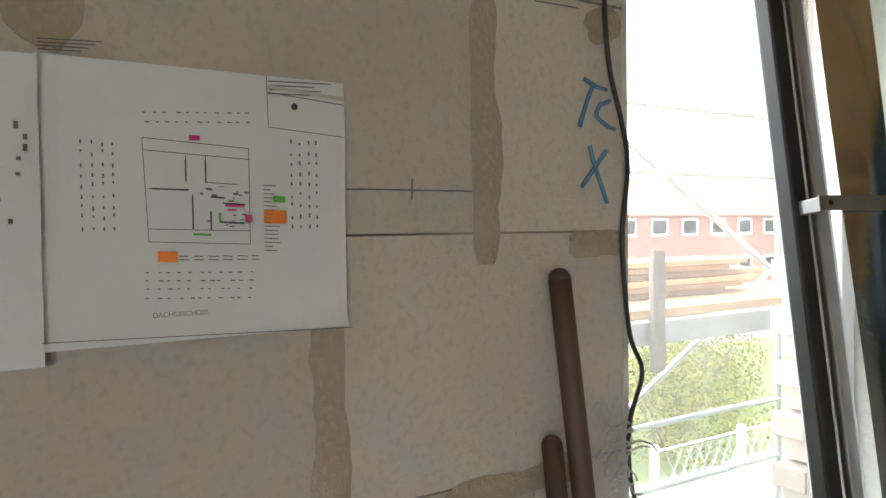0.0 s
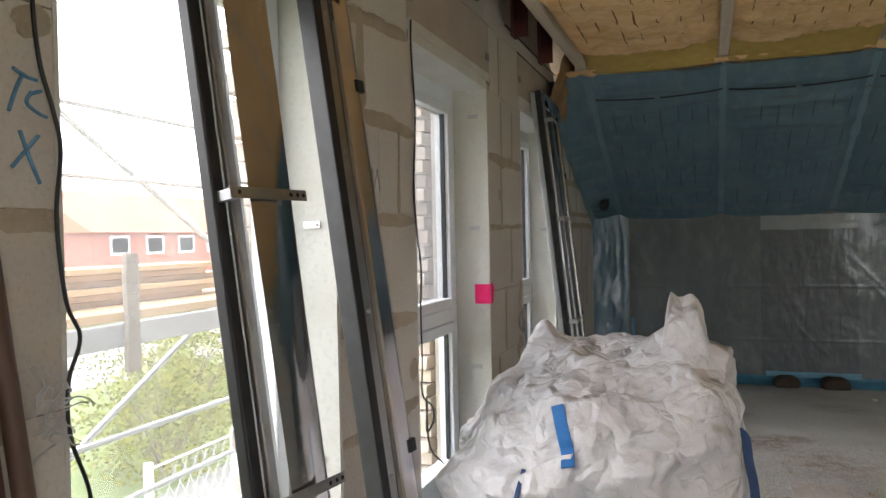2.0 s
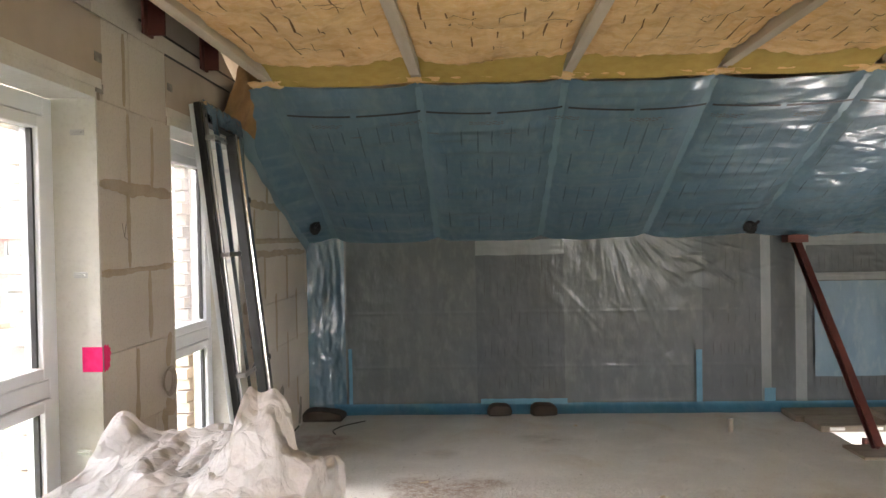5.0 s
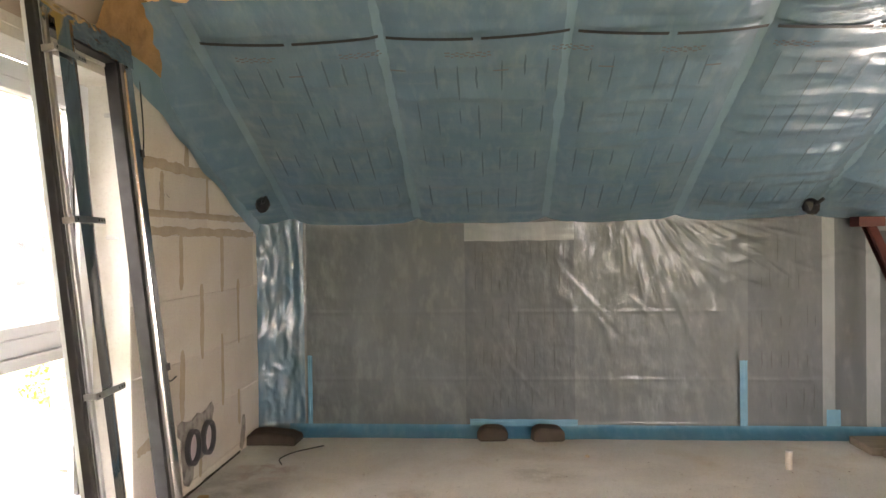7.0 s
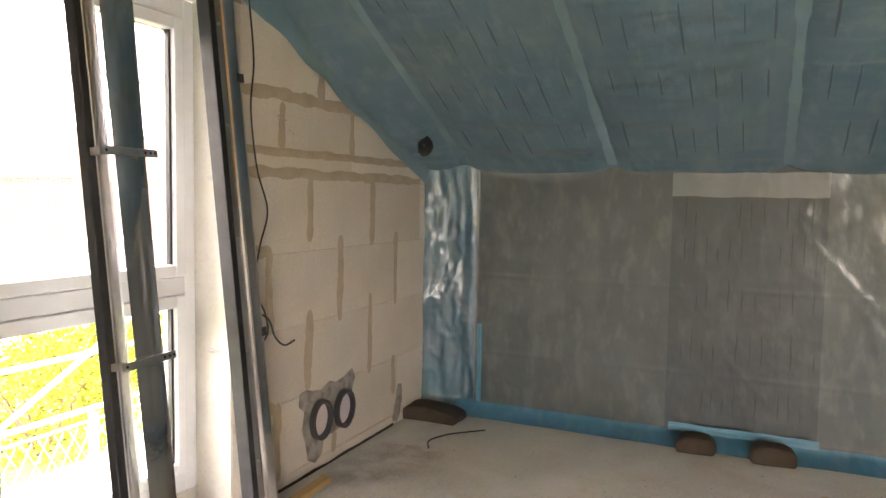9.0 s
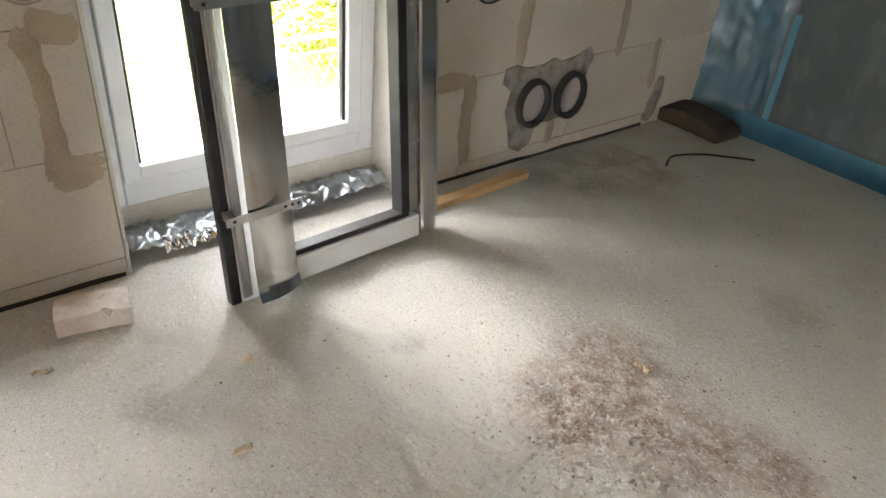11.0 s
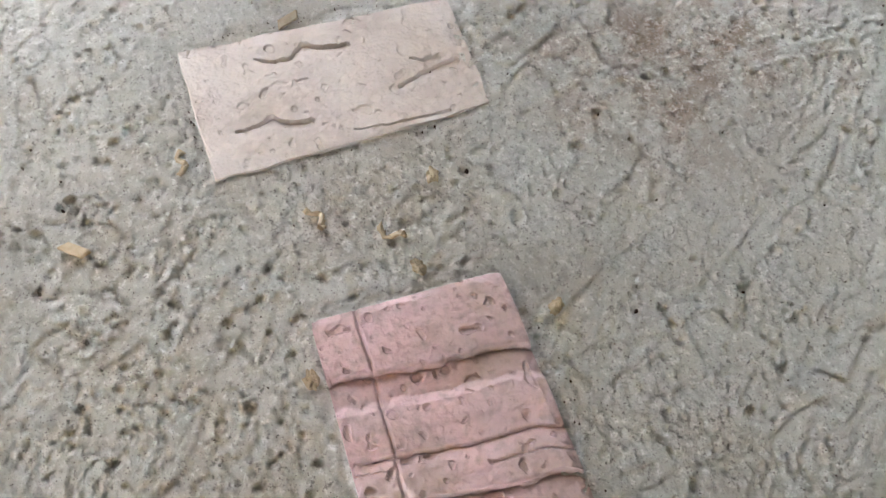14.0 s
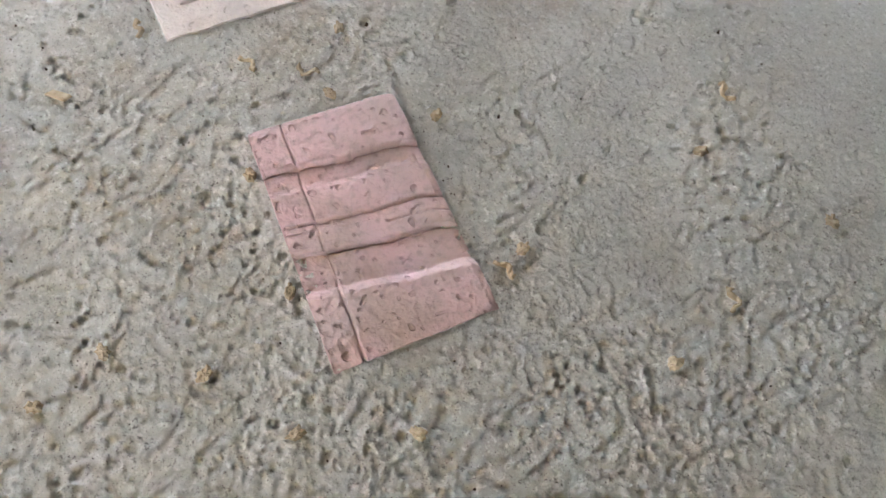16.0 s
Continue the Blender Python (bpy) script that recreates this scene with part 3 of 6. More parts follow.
def slope_point(x, s, off=0.0):
    """A point on the film of the slope: s runs from the top (0) to the knee (1)."""
    y = RIDGE_Y + (KNEE_Y - RIDGE_Y) * s
    z = CEIL - 0.01 + (KNEE_Z - CEIL + 0.01) * s
    nx = (0, -0.443, -0.897)
    return Vector((x, y, z)) + Vector(nx) * off


def slope_film():
    """The membrane sags between the rafters and is creased across."""
    def fn(u, v):
        x = 0.0 + (X_END - 0.0) * u
        ph = ((x - RIBS[0]) % 0.958) / 0.958
        rib = min(ph, 1 - ph) * 0.958
        sag = 0.035 * math.sin(math.pi * ph) ** 0.6
        free = min(1, rib / 0.12)
        c = crumple((x * 0.55, v * 5.0, 0), 1.6, 0.014) * free + crumple((x * 0.8, v * 13, 3), 1.9, 0.008) * free * (0.4 + max(0, noise.noise((x * 1.1, v * 3, 8))))
        c += 0.0012 * noise.noise((x * 9, v * 30, 6))
        if x > 3.6:
            c += (crumple((x * 0.9, v * 5, 7), 2.6, 0.011) + crumple((x * 1.5, v * 7, 2), 4.0, 0.006)) * min(1, (x - 3.6))
        wob = 0.02 * noise.noise((x * 1.3, 0, 3)) * (1 - v)
        p = slope_point(x, v, sag + c)
        p.z += wob
        if x < 0.26:
            t = 1 - x / 0.26
            p.y -= 0.05 * t * math.sin(math.pi * v) + 0.12 * t * t * (0.3 + math.sin(math.pi * v))
            p.z -= 0.06 * t * math.sin(math.pi * v)
        return p
    bm = sheet(fn, 780, 140)
    structure("membrane_slope", bm, FILM, "blue plastic vapour membrane stretched over the sloping roof insulation", smooth=True)
    for k, x in enumerate(RIBS):
        def strip(u, v, x=x):
            xx = x + (u - 0.5) * (0.058 + 0.012 * noise.noise((v * 4, x, 0)))
            return slope_point(xx, 0.02 + 0.965 * v, 0.012 + 0.004 * noise.noise((v * 9, x, 1)))
        structure("membrane_rafter_%d" % (k + 1), sheet(strip, 3, 60), FILM_RIB, "pale line where the blue membrane lies on a rafter", smooth=True)


slope_film()


def fan_folds():
    """Straight tension folds that spread from the upper fixing: (x, z, dx, dz, length, width, height)."""
    rng = random.Random(31)
    out = []
    for k in range(44):
        k *= 29 / 43
        a = radians(4 + 80 * (k / 29) ** 1.1 + rng.uniform(-3, 3))
        d = rng.uniform(0.15, 0.75)
        x, z = 2.72 + 0.6 * (k / 29) + d * math.sin(a), 1.66 - d * math.cos(a)
        out.append((x, z, math.sin(a), -math.cos(a), rng.uniform(0.1, 0.3), rng.uniform(0.009, 0.018), rng.uniform(0.002, 0.0055)))
    for k in range(26):
        # loose crinkles along the top edge and beside the studs
        a = radians(rng.uniform(40, 110))
        out.append((rng.uniform(3.3, 5.8), rng.uniform(1.1, 1.6), math.sin(a), -math.cos(a), rng.uniform(0.05, 0.16), rng.uniform(0.01, 0.02), rng.uniform(0.003, 0.007)))
    for k in range(16):
        a = radians(rng.uniform(10, 60))
        out.append((rng.uniform(0.5, 3.6), rng.uniform(0.15, 1.0), math.sin(a), -math.cos(a), rng.uniform(0.08, 0.3), rng.uniform(0.015, 0.03), rng.uniform(0.001, 0.003)))
    return out


def knee_film():
    """Clear film over the boards of the knee wall, in bays of different backing."""
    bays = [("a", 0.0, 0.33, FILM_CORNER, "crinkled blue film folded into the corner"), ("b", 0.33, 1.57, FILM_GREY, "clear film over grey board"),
            ("c", 1.57, 2.39, FILM_DARK, "clear film over a dark wool bay"), ("d", 2.39, 3.66, FILM_GREY, "creased clear film over grey board"),
            ("e", 3.66, 4.19, FILM_DARK, "clear film over wool"), ("f", 4.19, 4.28, FILM_PALE, "clear film over a pale stud"),
            ("g", 4.28, 4.5, FILM_DARK, "clear film over stacked boards"), ("h", 4.5, 4.6, FILM_PALE, "clear film over a pale stud"),
            ("i", 4.6, 5.9, FILM_DARK, "clear film over a dark bay"), ("j", 5.9, X_END, FILM_GREY, "clear film over grey board")]
    folds = fan_folds()
    for key, x0, x1, mat, label in bays:
        near = [f for f in folds if x0 - 0.5 < f[0] < x1 + 0.5]

        def fn(u, v, x0=x0, x1=x1, near=near):
            x = x0 + (x1 - x0) * u
            z = 0.0 + (KNEE_Z + 0.01) * v
            y = KNEE_Y + 0.01
            c = crumple((x, z * 1.2, 0), 2.2, 0.0035) + 0.0016 * noise.noise((x * 12, z * 7, 2)) + 0.0008 * noise.noise((x * 30, z * 22, 5))
            for fx, fz, dx, dz, length, width, height in near:
                along = (x - fx) * dx + (z - fz) * dz
                if abs(along) < 2 * length:
                    across = ((x - fx) * dz - (z - fz) * dx) / width
                    if abs(across) < 3:
                        c += height * math.exp(-across * across - (along / length) ** 2)
            if x < 0.34:
                t = 1 - x / 0.34
                c += 0.1 * t * t + crumple((x * 2.2, z * 0.5, 5), 2.6, 0.019) * min(1, 8 * t) + crumple((x * 3, z * 1.6, 8), 5, 0.005)
            foot = max(0, 0.09 - z) / 0.09
            c += 0.10 * foot ** 2 + 0.02 * foot * noise.noise((x * 3, 0, 0))
            fold = 0.003 * (math.exp(-((z - 0.92) / 0.01) ** 2) + math.exp(-((z - 0.41) / 0.01) ** 2)) * (0.6 + noise.noise((x * 2.5, z, 9)))
            return (x, y - c - fold, z + 0.003)
        nu = max(8, int((x1 - x0) / 0.011))
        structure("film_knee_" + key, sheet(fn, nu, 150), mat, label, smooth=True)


knee_film()


def knee_details():
    def strip(name, x0, x1, z0, z1, mat, label, off=0.03):
        bm = sheet(lambda u, v: (x0 + (x1 - x0) * u, KNEE_Y - off - 0.005 * noise.noise((u * 5, v * 8, x0)), z0 + (z1 - z0) * v + 0.006 * noise.noise((u * 7, v * 3, z0))), 14, 8)
        structure(name, bm, mat, label, smooth=True)
    strip("trim_band", 1.57, 2.39, 1.46, 1.6, FILM_PALE, "pale board above the wool bay, under film")
    strip("trim_band_foot", 1.6, 2.4, 0.075, 0.125, TAPE, "pale blue lap of film along the floor", 0.055)
    strip("trim_band_right", 4.6, 5.9, 1.18, 1.25, FILM_PALE, "pale rail under film")
    strip("trim_band_top", 4.55, 5.9, 1.5, 1.6, FILM_PALE, "pale plate under film")
    strip("trim_panel_right", 4.66, 5.9, 0.3, 1.17, FILM, "bluish panel under film", 0.025)
    strip("trim_tape_a", 3.585, 3.64, 0.03, 0.56, TAPE, "strip of light blue tape on the film")
    strip("trim_tape_b", 4.2, 4.3, 0.02, 0.2, TAPE, "light blue tape at the foot of a stud")
    strip("trim_tape_c", 0.36, 0.395, 0.05, 0.6, TAPE, "strip of blue tape beside the fold")
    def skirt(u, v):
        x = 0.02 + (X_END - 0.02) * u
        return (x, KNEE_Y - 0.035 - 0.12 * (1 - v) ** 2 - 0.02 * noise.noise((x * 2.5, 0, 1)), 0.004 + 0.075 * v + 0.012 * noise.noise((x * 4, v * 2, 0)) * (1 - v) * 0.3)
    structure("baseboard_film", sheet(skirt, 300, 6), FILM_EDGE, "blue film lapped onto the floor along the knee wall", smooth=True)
    def flap(u, v):
        # membrane glued up the gable wall along the slope
        y = 5.95 + (KNEE_Y - 5.95) * u
        top = slope_point(0, u * 0.94 + 0.04).z
        w = 0.30 - 0.13 * u + 0.03 * noise.noise((u * 7, 0, 0))
        return (0.012 + 0.05 * v * v + 0.012 * noise.noise((u * 9, v * 4, 0)), y - 0.1 * (1 - v) - 0.03, top - w * (1 - v) + 0.02)
    structure("membrane_gable_lap", sheet(flap, 60, 14), FILM_RIB, "blue membrane lapped onto the gable wall", smooth=True)
    def wool(u, v):
        y = 5.55 + 1.75 * u
        top = min(CEIL + 0.2, slope_point(0, max(0, (y - RIDGE_Y) / (KNEE_Y - RIDGE_Y))).z + 0.1)
        low = 2.42 - 0.15 * u - 0.35 * max(0, u - 0.3)
        z = low + (top - low) * v
        return (0.025 + 0.16 * v + 0.03 * noise.noise((y * 8, z * 8, 0)) - 0.02 * (v == 0), y, z)
    structure("trim_gable_wool", sheet(wool, 70, 24), BROWN_WOOL, "brown mineral wool stuffed along the gable slope", smooth=True)


knee_details()


def stairwell():
    x0, x1, y0, y1 = WELL
    bm = bmesh.new()
    for a in ((x0 - 0.1, x0, y0, y1), (x1, x1 + 0.1, y0, y1), (x0, x1, y0 - 0.1, y0), (x0, x1, y1, y1 + 0.1)):
        box(bm, *a, -2.7, -0.221)
    box(bm, x0 - 0.1, x1 + 0.1, y0 - 0.1, y1 + 0.1, -2.8, -2.7)
    structure("wall_stairwell", bm, WHITE_WALL, "white walls of the stair opening below")
    lamp = new("stair_light", bpy.data.lights.new("stair_light", "AREA"))
    lamp.data.shape, lamp.data.size, lamp.data.size_y, lamp.data.energy = "RECTANGLE", 1.2, 1.2, 90
    lamp.matrix_world = look((x1 - 0.05, (y0 + y1) / 2, -1.6), (x0, (y0 + y1) / 2, -1.2))


stairwell()

# ---- gable wall: blocks, lintels and mortar ----
COURSES = [0.0, 0.065, 0.428, 0.79, 1.152, 1.515, 1.877, 2.24, 2.6, 2.96]
BONDS = [6.2, 6.21, 6.5, 6.18, 6.5, 6.27, 6.6, 6.3, 6.6]
PIER_BONDS = {1: {5: 1.135, 4: 0.89, 6: 0.6}, 2: {4: 2.6, 3: 2.81, 5: 2.78, 6: 2.65}, 3: {4: 4.6, 5: 4.4, 6: 4.41, 3: 4.45, 7: 4.39}}
LINTELS = [(1.36, 2.5), (3.06, 4.2), (4.83, 6.0)]
LINTEL_TOP = 2.6


def pier_of(y):
    return 1 if y < 1.41 else 2 if 2.455 < y < 3.107 else 3 if 4.152 < y < 4.87 else 0


def blocks():
    meshes = {}
    for i, (z0, z1) in enumerate(zip(COURSES, COURSES[1:])):
        holes = list(WINDOWS) if z0 < WTOP - 0.05 else []
        if WTOP - 0.06 <= z0 < LINTEL_TOP - 0.05 or z0 < WTOP < z1:
            holes = list(LINTELS) if z0 > 2.2 else holes
        if abs(z0 - 2.24) < 0.01:
            holes = LINTELS
        edges = [Y_BACK] + [v for h in holes for v in h] + [KNEE_Y + 0.02]
        for a, b in zip(edges[::2], edges[1::2]):
            bond = PIER_BONDS.get(pier_of((a + b) / 2) if z0 < 2.2 else 0, {}).get(i, BONDS[i])
            cuts = [a] + [y for y in (bond + 0.62 * k for k in range(-16, 6)) if a + 0.06 < y < b - 0.06] + [b]
            for y0, y1 in zip(cuts, cuts[1:]):
                t0, t1 = min(z1, roof_z(y0)), min(z1, roof_z(y1))
                if max(t0, t1) - z0 < 0.05:
                    continue
                key = (round(y1 - y0, 3), round(t0 - z0, 3), round(t1 - z0, 3))
                if key not in meshes:
                    g = 0.0016
                    w, h0, h1 = y1 - y0 - g, t0 - z0 - g, t1 - z0 - g
                    if min(h0, h1) < 0.02:
                        continue
                    meshes[key] = part("block", prism(bmesh.new(), [(g, g), (w, g), (w, h1), (g, h0)], "x", 0.0, 0.0135), BLOCK, gable)
                    ob = meshes[key]
                else:
                    ob = new("block", meshes[key].data)
                    ob.parent = gable
                ob.location = (-0.0135 - 0.0012 * random.random(), y0, z0)


blocks()
for a, b in LINTELS:
    part("lintel", boxed(-0.0138, 0.0015, a + 0.003, b - 0.003, WTOP + 0.031, LINTEL_TOP - 0.006, bevel=0.001), LINTEL, gable)


def smear(y0, z0, y1, z1, width, mat=SMEAR, ragged=0.5):
    """A flat smear of mortar over a joint, with a ragged outline."""
    L = math.hypot(y1 - y0, z1 - z0)
    dy, dz = (y1 - y0) / L, (z1 - z0) / L
    s = random.random() * 50

    def fn(u, v):
        c = 2 * v - 1
        w = width / 2 * (1 + ragged * noise.noise((u * L * 9, s, 0)) + 0.5 * ragged * noise.noise((u * L * 31, s, c)))
        w *= min(1, 0.55 + 6 * min(u, 1 - u))
        m = width * 0.25 * noise.noise((u * L * 5, s, 7))
        t = u * L + 0.3 * width * noise.noise((c * 3, s, 2)) * (abs(2 * u - 1) ** 8)
        o = m + c * w
        return (0.0008 + 0.0032 * (1 - c * c), y0 + dy * t - dz * o, z0 + dz * t + dy * o)
    return part("mortar_smear", sheet(fn, max(8, int(L / 0.02)), 6), mat, gable)


# near pier with the plan
for s in ((1.135, 1.47, 1.137, 1.86, 0.05), (0.888, 1.15, 0.888, 1.42, 0.046), (0.58, 1.72, 0.57, 1.88, 0.065), (1.29, 1.495, 1.41, 1.495, 0.045),
          (1.05, 1.12, 1.3, 1.15, 0.05), (0.5, 1.06, 0.95, 1.09, 0.06), (1.33, 1.83, 1.4, 1.86, 0.05), (0.3, 0.8, 1.3, 0.79, 0.05), (1.1, 0.45, 1.1, 0.8, 0.05)):
    smear(*s)
# pier between the first two windows
for s in ((2.56, 1.877, 3.1, 1.875, 0.05), (2.65, 1.9, 2.64, 2.24, 0.05), (2.46, 1.515, 3.1, 1.52, 0.045), (2.6, 1.16, 2.6, 1.5, 0.035), (2.46, 1.15, 3.1, 1.14, 0.06),
          (2.81, 0.8, 2.81, 1.14, 0.06), (2.95, 1.55, 2.96, 1.86, 0.03), (2.46, 0.79, 3.1, 0.8, 0.05), (2.46, 2.2, 3.06, 2.24, 0.05)):
    smear(*s)
# pier between the second and third window
for s in ((4.15, 1.885, 4.86, 1.88, 0.055), (4.405, 1.52, 4.4, 1.87, 0.035), (4.42, 1.89, 4.41, 2.22, 0.03), (4.65, 1.9, 4.66, 2.2, 0.03), (4.6, 1.17, 4.6, 1.5, 0.04), (4.15, 1.5, 4.86, 1.512, 0.03),
          (4.45, 0.8, 4.46, 1.14, 0.035), (4.385, 2.25, 4.39, 2.58, 0.03), (4.76, 0.36, 4.74, 0.8, 0.07), (4.74, 0.8, 4.86, 0.78, 0.08), (4.72, 0.38, 4.86, 0.40, 0.1),
          (4.78, 1.0, 4.82, 1.17, 0.06), (4.3, 0.45, 4.3, 0.78, 0.05)):
    smear(*s)
# far pier up to the corner
for s in ((5.95, 1.885, 7.3, 1.9, 0.055), (5.93, 1.535, 7.74, 1.535, 0.05), (5.93, 1.63, 7.7, 1.635, 0.04), (6.27, 1.64, 6.27, 1.86, 0.045), (6.6, 1.9, 6.6, 2.23, 0.055), (6.3, 2.2, 6.75, 2.22, 0.05),
          (6.89, 1.64, 6.89, 1.88, 0.045), (6.5, 1.2, 6.5, 1.53, 0.05), (7.12, 1.15, 7.12, 1.53, 0.05), (6.78, 0.76, 6.78, 1.22, 0.055), (7.41, 0.77, 7.41, 1.22, 0.045), (6.48, 0.45, 6.5, 0.85, 0.055),
          (7.1, 0.4, 7.1, 0.87, 0.045), (6.17, 0.78, 6.17, 1.17, 0.06), (5.97, 1.18, 6.18, 1.17, 0.07), (6.23, 0.06, 6.22, 0.44, 0.065), (5.95, 0.42, 6.22, 0.43, 0.06), (7.4, 0.2, 7.39, 0.45, 0.045), (6.72, 0.05, 6.73, 0.16, 0.04),
          (6.95, 1.9, 6.95, 2.1, 0.04)):
    smear(*s)
smear(7.42, 0.02, 7.5, 0.24, 0.1, GREY_PATCH)
# dark strip paints the shade in the open joint between first course and floor
for k, (a, b) in enumerate(((Y_BACK, 1.40), (2.465, 3.097), (4.162, 4.86), (5.925, 7.4))):
    bm = sheet(lambda u, v, a=a, b=b: (0.0022 + 0.002 * (1 - v), a + (b - a) * u, 0.0005 + v * (0.016 + 0.009 * noise.noise((u * (b - a) * 6, 0, 3)))), max(8, int((b - a) / 0.04)), 2)
    structure("trim_joint_%d" % (k + 1), bm, GAP_SHADE, "dark strip painting the shaded open joint along the foot of the block wall")
# steel posts and slots above the windows
for y in (3.75, 4.5, 5.2):
    st = thing("steel_post", "dark red steel strut between wall and joist", "steel post", (0.06, y, 2.6), "struts along the gable")
    part("flange", boxed(0.0, 0.012, -0.05, 0.05, -0.0, 0.5), RED_STEEL, st)
    part("web", boxed(0.012, 0.09, -0.006, 0.006, 0.0, 0.5), RED_STEEL, st)
structure("trim_slot_1", boxed(-0.002, 0.003, 4.55, 6.0, 2.688, 2.7), RUBBER, "dark gap between ring beam and blocks", gable)
structure("trim_slot_2", boxed(-0.002, 0.0035, 4.83, 6.0, 2.592, 2.604), RUBBER, "dark gap above the lintel", gable)
for y, z in ((4.165, 2.42), (4.88, 2.44), (3.08, 2.42), (4.17, 2.29)):
    part("slot", boxed(0.0005, 0.004, y - 0.03, y + 0.03, z - 0.02, z + 0.02), GREY_PATCH, gable)

# anchor clips in the reveals
clip = thing("anchor_clip", "small galvanised anchor clip screwed to the reveal", "clip", (-0.08, 4.138, 0.75), "anchor clips")
part("plate", boxed(-0.03, 0.03, -0.004, -0.001, -0.012, 0.012, bevel=0.001), STEEL, clip)
part("tab", boxed(-0.03, 0.02, -0.012, -0.004, -0.003, 0.003), STEEL, clip)
for a, b in WINDOWS:
    for z in (0.75, 1.5, 2.1):
        if (a, z) != (3.107, 0.75):
            copy_thing(clip, pose(-0.08, b - 0.014, z))

# marks on the wall
mark = bmesh.new()
prism(mark, [(4.153, 1.085), (4.17, 1.093), (4.18, 1.088), (4.19, 1.1), (4.203, 1.104), (4.197, 1.12), (4.206, 1.13), (4.2, 1.145), (4.214, 1.158), (4.204, 1.17), (4.208, 1.182), (4.193, 1.187), (4.187, 1.2), (4.175, 1.192), (4.165, 1.204), (4.153, 1.195)], "x", 0.0012, 0.0026)
box(mark, -0.085, 0.0026, 4.1392, 4.1405, 1.09, 1.195)
tagged(part("spray_mark", mark, PINK_SPRAY), "neon pink sprayed mark wrapped round the reveal edge", "mark")
chalk = bmesh.new()
for pts in ([(1.315, 1.68), (1.33, 1.72), (1.345, 1.75)], [(1.325, 1.755), (1.35, 1.745), (1.372, 1.742)], [(1.36, 1.72), (1.35, 1.7), (1.372, 1.685), (1.39, 1.68)], [(1.355, 1.715), (1.38, 1.725)],
            [(1.318, 1.585), (1.34, 1.61), (1.372, 1.645)], [(1.335, 1.65), (1.35, 1.61), (1.372, 1.56)]):
    tube(chalk, [(0.0016, y, z) for y, z in curve_points([(y, z, 0) for y, z in pts], 4) and [(p[0], p[1]) for p in curve_points([(y, z, 0) for y, z in pts], 4)]], 0.0034, 6)
tagged(part("chalk_mark", chalk, CHALK), "blue chalk letter and cross on the block wall", "mark")
pencil = bmesh.new()
PLINE = [(0.917, 1.575), (1.013, 1.575), (1.111, 1.575)]
for pts in ([(4.34, 1.72), (4.36, 1.66)], [(4.38, 1.72), (4.36, 1.66), (4.41, 1.64)], [(6.24, 1.8), (6.25, 1.72)], [(6.24, 1.8), (6.3, 1.78), (6.25, 1.76)], [(6.25, 1.76), (6.3, 1.73), (6.25, 1.72)], [(6.32, 1.74), (6.36, 1.72)],
            [(2.72, 1.7), (2.73, 1.62), (2.76, 1.7), (2.78, 1.62)], PLINE, [(1.014, 1.59), (1.013, 1.562)], [(1.227, 1.862), (1.313, 1.864)]):
    tube(pencil, [(0.0008, y, z) for y, z in pts], 0.0011, 5)
tagged(part("pencil_mark", pencil, PENCIL), "faint pencil scribbles on the blocks", "mark", "", "stuff")

# ---- plan on the wall ----


def text_mesh(body, size):
    cu = bpy.data.curves.new("text", "FONT")
    cu.body, cu.size = body, size
    ob = new("text", cu)
    me = bpy.data.meshes.new_from_object(ob.evaluated_get(bpy.context.evaluated_depsgraph_get()))
    bpy.data.objects.remove(ob)
    bm = bmesh.new()
    bm.from_mesh(me)
    bpy.data.meshes.remove(me)
    return bm


